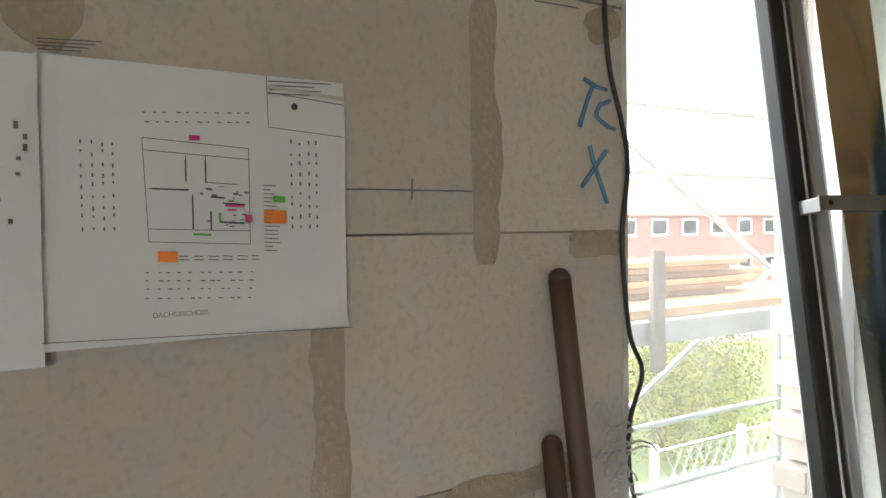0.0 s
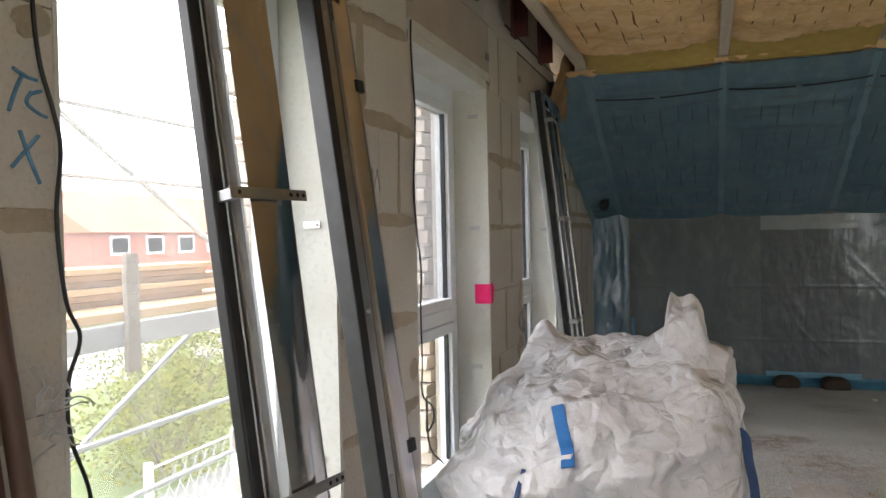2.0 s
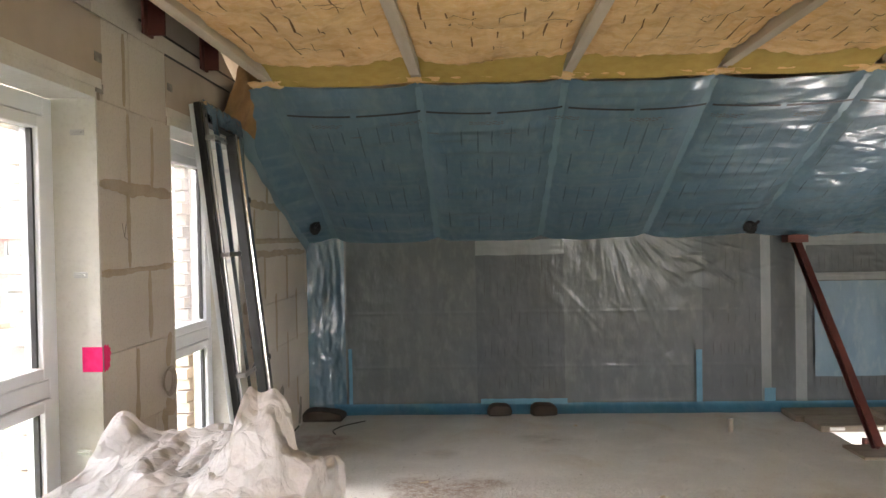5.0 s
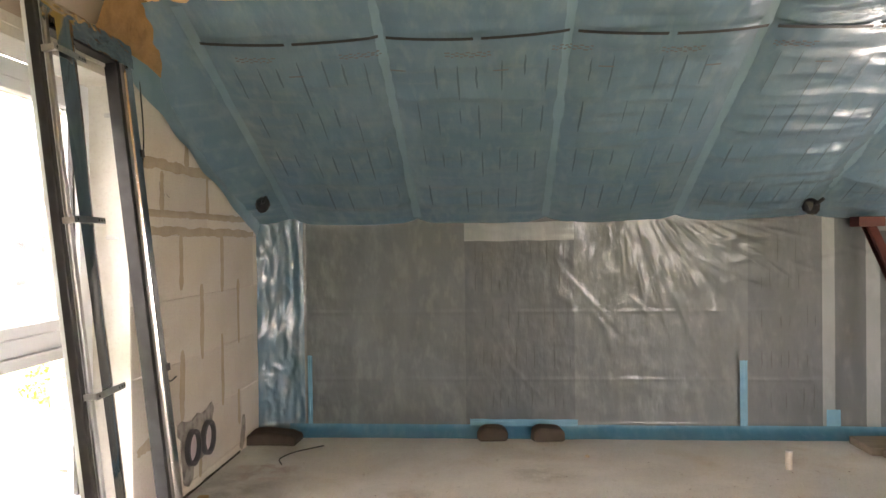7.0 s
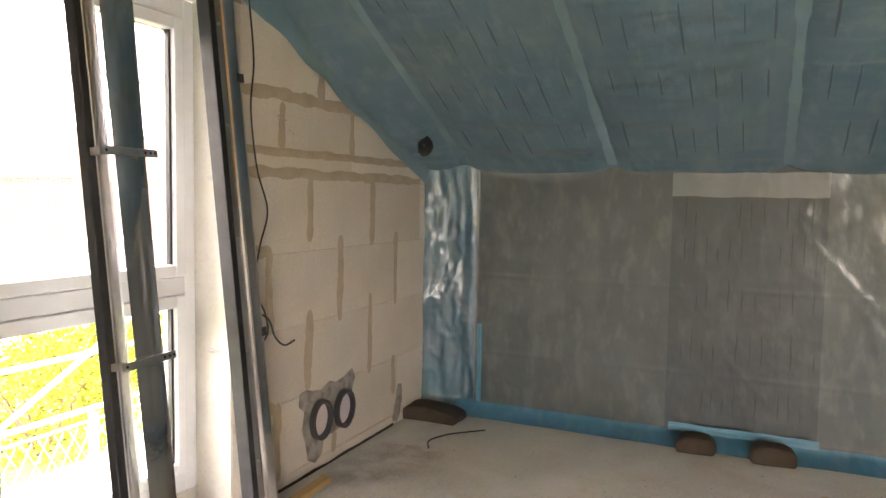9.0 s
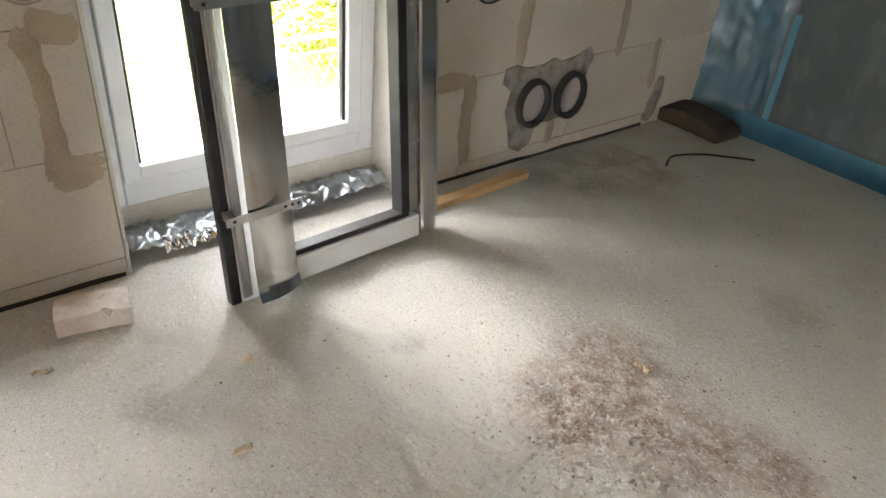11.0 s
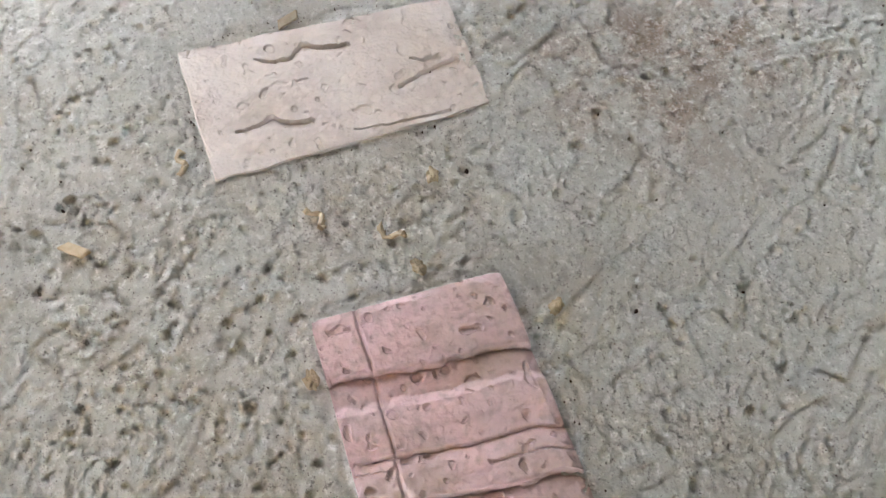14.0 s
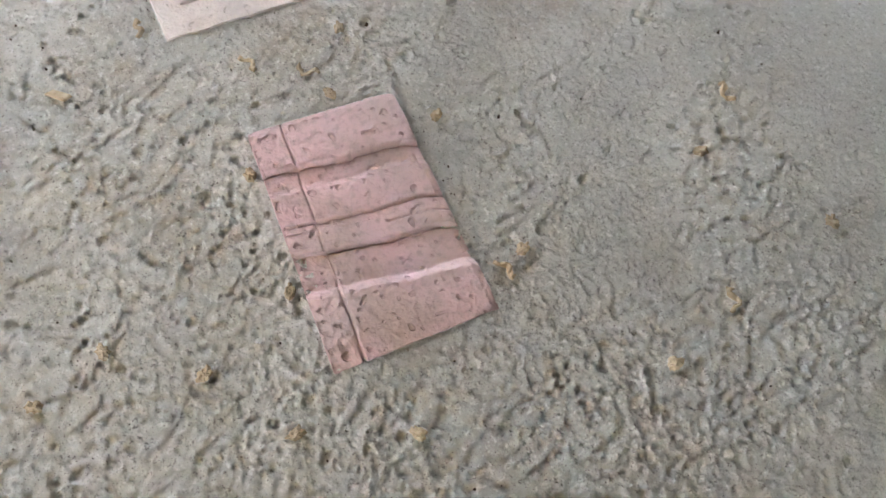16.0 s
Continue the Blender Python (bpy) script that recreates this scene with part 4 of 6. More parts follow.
def drawing():
    plan = thing("paper_plan", "printed floor plan on white paper with coloured markings", "paper", (0.004, 0.57, 1.40))
    W, H = 0.342, 0.308

    def face(u, v):
        return (0.004 + 0.006 * noise.noise((u * 2, v * 2, 1)) * min(1, 4 * v) + 0.006 * (v < 0.05), u * W, v * H)
    part("sheet", sheet(face, 20, 16), PAPER, plan, smooth=True)

    def at(px, py):
        d = px - 55
        return 0.00054 * d + 1.5e-7 * d * d, H - (py - 100 - 0.086 * d) * (0.0006 + 2.2e-7 * d)

    def ink(name, rects, mat=INK, off=0.011, label=""):
        bm = bmesh.new()
        for x0, y0, x1, y1 in rects:
            prism(bm, [at(x0, y0), at(x1, y0 + 0.04 * (x1 - x0)), at(x1, y1 + 0.04 * (x1 - x0)), at(x0, y1)], "x", off, off + 0.0006)
        return part(name, bm, mat, plan, label)

    def strokes(name, lines, t, mat):
        for x0, y0, x1, y1 in lines:
            bm = bmesh.new()
            L = math.hypot(x1 - x0, y1 - y0)
            ex, ey = (y1 - y0) / L * t / 2, -(x1 - x0) / L * t / 2
            prism(bm, [at(x0 + ex, y0 + ey), at(x1 + ex, y1 + ey), at(x1 - ex, y1 - ey), at(x0 - ex, y0 - ey)], "x", 0.0112, 0.0117)
            part(name, bm, mat, plan)
    strokes("plan_line", ((232, 244, 420, 262), (235, 265, 420, 281), (240, 400, 420, 404), (240, 422, 420, 427), (232, 244, 240, 422), (420, 262, 420, 427), (307, 272, 307, 320), (342, 275, 342, 322),
                           (240, 331, 310, 334), (318, 340, 318, 402), (342, 320, 400, 324), (455, 137, 457, 222), (457, 225, 600, 243), (457, 165, 600, 187), (55, 597, 610, 577)), 1.3, PENCIL)
    strokes("wall_line", ((307, 280, 307, 318), (342, 282, 342, 322), (246, 331, 312, 333), (350, 345, 375, 347), (372, 356, 412, 359), (350, 370, 350, 402), (365, 388, 410, 391), (318, 345, 318, 400)), 2.6, INK)
    strokes("title_bar", ((458, 155, 600, 177),), 6, WHITE_CABLE)
    rng = random.Random(4)
    ticks = []
    for row in (200, 216, 474, 488, 502, 518):
        for k in range(11):
            x = 236 + k * 18 + rng.uniform(-4, 4)
            ticks.append((x, row, x + rng.uniform(4, 9), row + 2))
    for col in (126, 145, 163, 180, 497, 513, 530, 544):
        for k in range(9):
            y = 250 + k * 18 + rng.uniform(-4, 4)
            ticks.append((col, y, col + 3, y + rng.uniform(4, 8)))
    for y in range(325, 440, 7):
        ticks.append((446, y, 446 + rng.uniform(12, 30), y + 1.6))
    for y in (446, 452):
        ticks += [(292 + 26 * k, y, 292 + 26 * k + rng.uniform(12, 20), y + 1.6) for k in range(6)]
    for k in range(4):
        ticks.append((60, 78 + 6 * k, 170 - 12 * k, 80 + 6 * k))
        ticks.append((458, 145 + 7 * k, 520 + rng.uniform(0, 60), 147 + 7 * k))
    for k in range(26):
        x, y = rng.uniform(330, 415), rng.uniform(325, 395)
        ticks.append((x, y, x + rng.uniform(2, 10), y + rng.uniform(1, 4)))
    tagged(ink("dimension_print", ticks, PENCIL), "", "", "", "stuff")
    for name, mat, rects in (("orange_mark", ORANGE, [(446, 368, 487, 391), (255, 438, 289, 456)]), ("green_mark", GREEN, [(464, 344, 486, 355), (318, 407, 350, 411), (364, 372, 368, 388)]),
                             ("magenta_mark", MAGENTA, [(314, 239, 333, 248), (376, 358, 410, 362), (412, 376, 424, 388), (380, 366, 396, 369)])):
        for r in rects:
            ink(name, [r], mat)
    bm = bmesh.new()
    u, v = at(506, 190)
    g = bmesh.ops.create_circle(bm, cap_ends=True, radius=0.0042, segments=20)
    bmesh.ops.transform(bm, matrix=Matrix.Translation((0.0118, u, v)) @ pose(0, 0, 0, 0, 90, 0), verts=g["verts"])
    part("hole", bm, INK, plan)
    bm = text_mesh("DACHGESCHOSS", 0.0078)
    u, v = at(243, 553)
    bmesh.ops.transform(bm, matrix=Matrix.Translation((0.012, u, v)) @ Matrix(((0, 0, 1, 0), (1, 0, 0, 0), (0, 1, 0, 0), (0, 0, 0, 1))), verts=bm.verts)
    part("title", bm, PENCIL, plan)
    plan2 = thing("paper_sheet", "second white plan sheet beside the first on the wall", "paper", (0.003, 0.2, 1.385))
    part("sheet", sheet(lambda u, v: (0.002 + 0.01 * u * u + 0.004 * noise.noise((u * 2, v * 3, 5)), u * 0.372, v * 0.32), 12, 10), PAPER, plan2, smooth=True)
    bm = bmesh.new()
    for k in range(22):
        y, z = rng.uniform(0.27, 0.36), rng.uniform(0.1, 0.26)
        box(bm, 0.0155, 0.016, y, y + 0.004, z, z + rng.uniform(0.003, 0.008))
    tagged(part("dimension_print", bm, PENCIL, plan2), "", "", "", "stuff")


drawing()

# ---- leaning window frames ----


def leaning_frame(left, right, lean, label, H=2.42, brown=False):
    """A window frame with protective foil, standing on the floor and leaning on the wall."""
    a, b = Vector((*left, 0)), Vector((*right, 0))
    e = (b - a).normalized()
    W = (b - a).length
    out = Vector((e.y, -e.x, 0))
    up = (Vector((0, 0, 1)) - out * lean).normalized()
    nrm = e.cross(up)
    m = Matrix((e, up, nrm)).transposed().to_4x4()
    m.translation = a + Vector((0, 0, 0.005 + 0.08 * lean))
    f = tagged(new("window_frame"), label, "window frame", "leaning frames")
    f.matrix_world = m

    def bar(name, u0, u1, v0, v1, w0, w1, mat, bevel=0.004, parent=None, lab=""):
        return part(name, boxed(u0, u1, v0, v1, w0, w1, bevel=bevel), mat, parent or f, lab)
    s1 = bar("stile", 0.045, 0.10, 0.0, H, -0.075, -0.005, PVC)
    bar("rubber_edge", 0.01, 0.044, 0.0, H, -0.04, -0.002, RUBBER, 0.006, s1, "black rubber edge strip")
    bar("cover_strip", 0.046, 0.075, 0.02, H - 0.01, -0.0045, 0.012, ALU, 0.005, s1)

    def foil(u, v):
        c = math.sin(math.pi * u)
        bend = 0.012 * c + 0.004 * noise.noise((u * 1.2, v * 3, 3)) + 0.0006 * noise.noise((u * 5, v * 16, 9))
        twist = 0.012 - 0.03 * (u - 0.5) * (0.8 + 0.35 * math.sin(v * 4.2 + 0.6))
        vv = 0.012 + (H - 0.06) * v
        if v < 0.02:
            bend += 0.018 * (0.02 - v) / 0.02
        return (0.078 + 0.155 * u, vv, 0.014 + bend + twist)
    part("foil_strip", sheet(foil, 16, 160), FOIL, f, "shiny protective foil strip, slightly buckled", True)
    s2 = bar("stile", W - 0.075, W, 0.0, H, -0.075, -0.001, SATIN, 0.012)
    bar("rubber_edge", W - 0.15, W - 0.115, 0.1, H - 0.08, -0.07, -0.01, RUBBER, 0.004, s2, "black rubber gasket")
    bar("cover_strip", W - 0.114, W - 0.076, 0.1, H - 0.08, -0.07, -0.016, ALU, 0.004, s2)
    bar("edge_trim", W + 0.001, W + 0.012, 0.05, H - 0.02, -0.07, -0.01, ALU, 0.002, s2)
    bar("rail", 0.101, W - 0.076, 0.0, 0.085, -0.072, -0.004, PVC, 0.008)
    bar("rubber_edge", 0.101, W - 0.116, 0.086, 0.105, -0.07, -0.014, RUBBER, 0.003)
    bar("rail", 0.101, W - 0.076, H - 0.075, H, -0.072, -0.004, PVC, 0.008)
    bar("rubber_edge", 0.101, W - 0.116, H - 0.092, H - 0.076, -0.07, -0.014, RUBBER, 0.003)

    def wrap(u, v):
        return (0.03 + (W - 0.05) * u, H - 0.1 + 0.115 * v + 0.006 * noise.noise((u * 9, v * 3, 2)), 0.006 + crumple((u * 3, v, 0), 3.0, 0.007) - 0.03 * max(0, v - 0.8))
    part("foil_wrap", sheet(wrap, 50, 10), FOIL, f, "crumpled clear wrap over the head", True)
    for v in (0.3, 0.88, 1.55, 2.2):
        st = bar("bracket", 0.005, 0.245, v - 0.013, v + 0.013, 0.052, 0.055, STEEL, 0.001, None, "perforated steel anchor bracket")
        bm = bmesh.new()
        for u in (0.03, 0.19, 0.213, 0.233):
            g = bmesh.ops.create_circle(bm, cap_ends=True, radius=0.0055, segments=12)
            bmesh.ops.translate(bm, vec=(u, v, 0.0556), verts=g["verts"])
        part("hole", bm, RUBBER, st)
        bar("lug", 0.02, 0.04, v - 0.012, v + 0.012, -0.002, 0.052, STEEL, 0.001, st)
    for v in (0.86, 1.9):
        bar("clip", W - 0.02, W + 0.016, v - 0.018, v + 0.018, -0.03, 0.003, RUBBER, 0.002)
    for v in (0.35, 0.8, 1.25, 1.7, 2.1):
        bm = bmesh.new()
        g = bmesh.ops.create_uvsphere(bm, u_segments=10, v_segments=6, radius=0.007)
        bmesh.ops.translate(bm, vec=(W - 0.095, v, -0.016), verts=g["verts"])
        part("screw", bm, STEEL, f)
    return f


leaning_frame((0.33, 1.665), (0.44, 2.265), 0.15, "window frame with foil strips leaning into a window opening", 2.245)
leaning_frame((0.345, 5.055), (0.30, 5.87), 0.105, "white window frame with foil and black gaskets leaning on the wall", 2.4)

# ---- big bag ----


def bag_height(x, y):
    """Height of the slumped upper side of the bag."""
    knots = ((-0.24, 0.34, 1.04), (0.12, 0.4, 1.04), (0.3, 0.02, 1.1), (0.45, -0.08, 1.1), (0.5, 0.08, 1.02), (0.48, -0.2, 0.98), (-0.28, 0.2, 0.92), (-0.05, -0.3, 0.92), (0.02, 0.04, 1.02), (-0.46, 0.28, 0.76), (0.4, 0.28, 0.95),
             (0.22, -0.3, 0.93), (-0.38, -0.12, 0.74), (-0.2, -0.05, 0.92), (0.05, 0.2, 0.99), (-0.2, -0.36, 0.78))
    top = bottom = 0.0
    for a, b, h in knots:
        w = 1 / ((x - a) ** 2 + (y - b) ** 2 + 0.004) ** 1.6
        top, bottom = top + w * h, bottom + w
    z = top / bottom
    m = max(abs(x - 0.325) / 0.068, abs(y + 0.06) / 0.075)
    m = min(1, max(0, (m - 0.7) / 0.5))
    z += (0.13 + 0.014 * math.sin(x * 70 + 2)) * (1 - m * m * (3 - 2 * m)) + 0.05 * math.exp(-(((x + 0.24) / 0.05) ** 2 + ((y - 0.34) / 0.06) ** 2))
    return z


WAVES = [(Vector((math.cos(a) * math.cos(b), math.sin(a) * math.cos(b), math.sin(b))), w) for a, b, w in
         ((0.3, 0.4, 0.16), (1.5, -0.5, 0.13), (2.6, 0.7, 0.1), (0.9, 1.1, 0.085), (2.0, -0.2, 0.065), (3.0, -0.9, 0.05), (1.2, 0.3, 0.038), (0.1, -0.4, 0.03), (2.3, 0.9, 0.024))]


def big_bag():
    bag = thing("big_bag", "crumpled white woven bulk bag, half full, on the floor", "bag", (0.70, 3.06, 0))

    def creases(p):
        q = Vector(p)
        q += Vector((noise.noise(q * 3), noise.noise(q * 3 + Vector((7, 0, 0))), 0)) * 0.06
        d = crumple(q, 2.4, 0.02, 5)
        # flat facets that meet in sharp creases
        for k, (along, wave) in enumerate(WAVES):
            mask = 0.35 + 0.65 * min(1, max(0, 0.5 + 1.4 * noise.noise(q * (0.5 / wave) + Vector((k * 3.7, 0, k)))))
            d += 0.2 * wave * mask * (abs((q.dot(along) / wave + 0.5 * noise.noise(q * 4 + Vector((k, 0, 0)))) % 2 - 1) - 0.5)
        return d

    def fn(u, v):
        t = 2 * math.pi * u
        c, s = math.cos(t), math.sin(t)
        sq = 1 / (abs(c) ** 3 + abs(s) ** 3) ** (1 / 3)
        rx, ry = 0.5 * sq * c, 0.46 * sq * s + 0.04
        h = bag_height(rx * 0.96, ry * 0.96)
        rim = (0.8 * h + 0.1) * (1 - max(0, c)) + (h + 0.03) * max(0, c)
        if v < 0.55:
            k = v / 0.55
            wide = (0.86 if c > 0 else 1.0) + (0.14 if c > 0 else 0.05) * math.sin(math.pi / 2 * min(1, 1.3 * k)) - 0.06 * k ** 6
            # the liner hangs over the body in a soft lip
            wide += 0.035 * math.exp(-((k - 0.88) / 0.07) ** 2) * max(0, -s + 0.4)
            p = Vector((rx * wide, ry * wide, (rim - 0.05) * k))
            out = Vector((c, s, 0.2))
        else:
            k = (v - 0.55) / 0.45
            f = 1 - k
            x, y = rx * 0.94 * f, ry * 0.94 * f
            soft = min(1, k / 0.16)
            z = (rim - 0.05) * (1 - soft) + bag_height(x, y) * soft
            p = Vector((x, y, z))
            out = Vector((c * 0.5 * f, s * 0.5 * f, 1))
        amp = min(1, p.z * 5) * (0.55 + 0.45 * min(1, p.z))
        p += out.normalized() * (creases(p) - 0.01) * amp
        p.z = max(p.z, 0.002)
        return p
    bm = sheet(fn, 330, 210)
    bmesh.ops.remove_doubles(bm, verts=bm.verts, dist=0.0004)
    shell = BVHTree.FromBMesh(bm)
    part("sack", bm, BAG, bag, "crumpled white woven fabric", True)

    def on_front(x, z):
        hit = shell.ray_cast(Vector((x, -2, z)), Vector((0, 1, 0)))[0]
        return Vector((x, hit.y if hit else -0.4, z)) + Vector((0, -0.007, 0))

    def strap(name, pts, w, mat):
        pts = curve_points(pts, 5)
        bm = bmesh.new()
        rings = []
        for i, p in enumerate(pts):
            d = (pts[min(i + 1, len(pts) - 1)] - pts[max(i - 1, 0)]).normalized()
            side = d.cross(Vector((0, -1, 0.2))).normalized() * w / 2
            n = side.cross(d).normalized() * 0.003
            rings.append([bm.verts.new(x) for x in (p - side - n, p + side - n, p + side + n, p - side + n)])
        for a, b in zip(rings, rings[1:]):
            for k in range(4):
                bm.faces.new((a[k], a[(k + 1) % 4], b[(k + 1) % 4], b[k]))
        bm.faces.new(rings[0][::-1])
        bm.faces.new(rings[-1])
        bmesh.ops.recalc_face_normals(bm, faces=bm.faces)
        part(name, bm, mat, bag)
    strap("strap", [on_front(-0.06 + 0.05 * k / 5, 0.90 - 0.165 * k / 5) for k in range(6)], 0.042, BLUE_STRAP)
    strap("strap", [(0.49, -0.07, 0.79), (0.512, -0.09, 0.77), (0.52, -0.095, 0.7), (0.535, -0.1, 0.62), (0.54, -0.105, 0.53)], 0.03, NAVY_STRAP)
    strap("strap", [on_front(-0.16 - 0.01 * k, 0.7 - 0.07 * k) for k in range(5)], 0.014, NAVY_STRAP)


big_bag()

# ---- boards let into the floor ----


def board(name, label, corners, height, fn, mat, nu=60, nv=110):
    """A slab between four floor corners, its top shaped by fn(u, v)."""
    A, B, C, D = (Vector((*c, 0)) for c in corners)
    t = thing(name, label, "insulation board", ((A + B + C + D) / 4))
    o = (A + B + C + D) / 4

    def at(u, v):
        e = min(u, 1 - u, v, 1 - v)
        p = (A * (1 - u) + B * u) * (1 - v) + (D * (1 - u) + C * u) * v - o
        n1 = 0.006 * noise.noise((p.x * 14, p.y * 14, height))
        p += Vector((n1 * (abs(2 * u - 1) > 0.95), n1 * (abs(2 * v - 1) > 0.95), 0))
        p.z = max(0.001, height + fn(u, v, p)) if e > 0.004 else (0.0 if e == 0 else max(0.001, height * 0.85 + fn(u, v, p)))
        return p
    part("slab", sheet(at, nu, nv), mat, t)
    return t


def pits(p, amount, sc):
    a = max(0, noise.noise((p.x * sc, p.y * sc, 3)) - 0.36)
    b = max(0, noise.noise((p.x * sc * 0.55, p.y * sc * 0.55, 8)) - 0.42)
    return -amount * min(0.5, 5 * max(0, a - 0.1)) - amount * 1.4 * min(0.5, 5 * b) + 0.0012 * noise.noise((p.x * 70, p.y * 70, 0)) + 0.0007 * noise.noise((p.x * 160, p.y * 160, 4))


def ease(a, b, w):
    t = min(1, max(0, (w - a) / (b - a)))
    return t * t * (3 - 2 * t)


def pink_top(u, v, p):
    w = v + 0.02 * noise.noise((u * 3, v * 2, 6)) + 0.006 * noise.noise((u * 14, v * 3, 2)) - 0.09 * (u - 0.5)
    # rounded courses, each ending in a broken step
    z = 0.006 * math.sin(math.pi * min(1, max(0, 0.25 + w / 0.3)))
    z -= 0.013 * ease(0.218, 0.228, w)
    z += 0.012 * ease(0.295, 0.335, w) - 0.006 * ease(0.36, 0.465, w)
    z -= 0.004 * ease(0.465, 0.47, w) - 0.004 * ease(0.475, 0.52, w)
    z -= 0.010 * ease(0.592, 0.602, w + 0.02 * noise.noise((u * 6, 0, 3)))
    z += 0.014 * ease(0.735, 0.785, w) - 0.02 * ease(0.9, 1.05, v)
    for c, dep, wid, lo in ((0.224, 0.006, 0.007, 0.0), (0.468, 0.006, 0.005, 0.1), (0.6, 0.007, 0.006, 0.2), (0.53, 0.004, 0.004, 0.6)):
        z -= dep * math.exp(-((w - c) / wid) ** 2) * (u > lo)
    # a long crack and a lost corner strip
    cr = abs(u - 0.235 - 0.03 * noise.noise((v * 5, 0, 1)) + 0.05 * v)
    z -= 0.006 * math.exp(-(cr / 0.008) ** 2)
    if u < 0.2 and w > 0.5:
        z -= 0.005 * (0.4 + abs(noise.noise((p.x * 40, p.y * 40, 2))))
    z -= 0.12 * max(0, math.hypot(max(0, u - 0.85), max(0, 0.08 - v) * 2) - 0.1)
    return z + pits(p, 0.006, 75)


DENTS = (((1.575, 4.571), (1.593, 4.609), (1.588, 4.64), (1.563, 4.664), (1.583, 4.708), (1.582, 4.747)), ((1.734, 4.514), (1.729, 4.554), (1.717, 4.582), (1.742, 4.607), (1.742, 4.647)),
         ((1.707, 4.825), (1.688, 4.87), (1.67, 4.943)), ((1.645, 4.861), (1.658, 4.885), (1.654, 4.914)), ((1.783, 4.72), (1.788, 4.8), (1.785, 4.9)))


def cream_top(u, v, p):
    x, y = p.x + 1.665, p.y + 4.71
    x += 0.004 * noise.noise((y * 40, 0, 1))
    z = 0.0
    for k, line in enumerate(DENTS):
        best, far = 1.0, 0.0
        n = len(line) - 1
        for j, ((ax, ay), (bx, by)) in enumerate(zip(line, line[1:])):
            t = min(1, max(0, ((x - ax) * (bx - ax) + (y - ay) * (by - ay)) / ((bx - ax) ** 2 + (by - ay) ** 2)))
            d = math.hypot(x - ax - t * (bx - ax), y - ay - t * (by - ay))
            if d < best:
                best, far = d, (j + t) / n
        wide = (0.0058 if k < 4 else 0.002) * (0.45 + 0.75 * far + 0.5 * noise.noise((y * 60, k, 0)))
        z -= 0.011 * ease(wide * 1.25, wide * 0.7, best) if best < wide * 1.3 else 0.0
        z -= 0.004 * max(0, 1 - best / 0.03) if k < 4 else 0.0
    # the end that crumbles away
    if v > 0.93:
        z -= 0.01 * max(0, noise.noise((p.x * 30, p.y * 30, 5)) + 0.1) * (v - 0.93) / 0.07
    return z + pits(p, 0.004, 60) + 0.0015 * noise.noise((p.x * 16, p.y * 16, 1))


board("pink_insulation_board", "pink foamed board, cracked and stepped, set into the concrete floor", ((2.13, 4.57), (2.12, 4.89), (2.65, 4.93), (2.67, 4.6)), 0.03, pink_top, XPS_PINK, 150, 250)
board("pale_insulation_board", "pale pinkish worn board let into the concrete floor", ((1.525, 4.43), (1.83, 4.46), (1.79, 4.98), (1.515, 4.97)), 0.0145, cream_top, XPS_CREAM, 150, 250)


def rubble(name, label, category, at, size, mat, seed, turn=0.0, group=""):
    """A broken lump."""
    bm = bmesh.new()
    bmesh.ops.create_icosphere(bm, subdivisions=3, radius=1.0)
    for v in bm.verts:
        d = 1 + 0.35 * noise.noise(v.co * 1.6 + Vector((seed, 0, 0))) + 0.2 * noise.noise(v.co * 4 + Vector((seed, 3, 0)))
        v.co = Vector((v.co.x * size[0] * d, v.co.y * size[1] * d, max(-0.9, v.co.z) * size[2] * d + size[2] * 0.8))
    ob = part(name, bm, mat)
    ob.location = at
    ob.rotation_euler = (0, 0, turn)
    return tagged(ob, label, category, group)


pb = bmesh.new()
box(pb, -0.075, 0.07, -0.10, 0.10, 0, 0.062, bevel=0.004)
bmesh.ops.subdivide_edges(pb, edges=list(pb.edges), cuts=12, use_grid_fill=True)
for v in pb.verts:
    if v.co.z > 0.02:
        v.co.z += 0.006 * noise.noise(v.co * 30) - 0.022 * (noise.noise(Vector((v.co.x, v.co.y, 0)) * 14 + Vector((4, 0, 0))) + 0.25 > 5 * v.co.x + 0.25)
    v.co.x += 0.008 * noise.noise(v.co * 14)
brick = part("foam_offcut", pb, XPS_CREAM)
brick.location, brick.rotation_euler = (0.16, 4.72, 0), (0, 0, radians(-12))
tagged(brick, "broken pale pink foam block by the window reveal", "insulation offcut")
for seed, (x, y, sx, sy, sz) in enumerate(((0.16, 7.64, 0.20, 0.1, 0.055), (1.77, 7.76, 0.11, 0.06, 0.06), (2.17, 7.76, 0.12, 0.06, 0.06))):
    sb = boxed(-sx, sx, -sy, sy, 0, sz * 1.6, bevel=sz * 0.3)
    bmesh.ops.subdivide_edges(sb, edges=list(sb.edges), cuts=6, use_grid_fill=True)
    for v in sb.verts:
        q = v.co * 9 + Vector((seed * 5, 0, 0))
        v.co += Vector((0.012 * noise.noise(q), 0.012 * noise.noise(q + Vector((9, 0, 0))), 0.02 * noise.noise(q * 0.6 + Vector((0, 9, 0))) * (v.co.z > 0.02)))
        v.co.z = max(0.0, v.co.z * (1.1 - 0.5 * min(1, (v.co.x / sx) ** 4)))
    ob = part("sand_bag", sb, BROWN_PIPE, None, "", True)
    ob.location, ob.rotation_euler = (x, y, 0.001), (0, 0, 0.06 * seed)
    tagged(ob, "dark brown weight lying on the film along the knee wall", "weight", "weights on the film")
slat = thing("timber_batten", "short raw timber batten lying along the gable wall", "batten", (0.14, 6.2, 0))
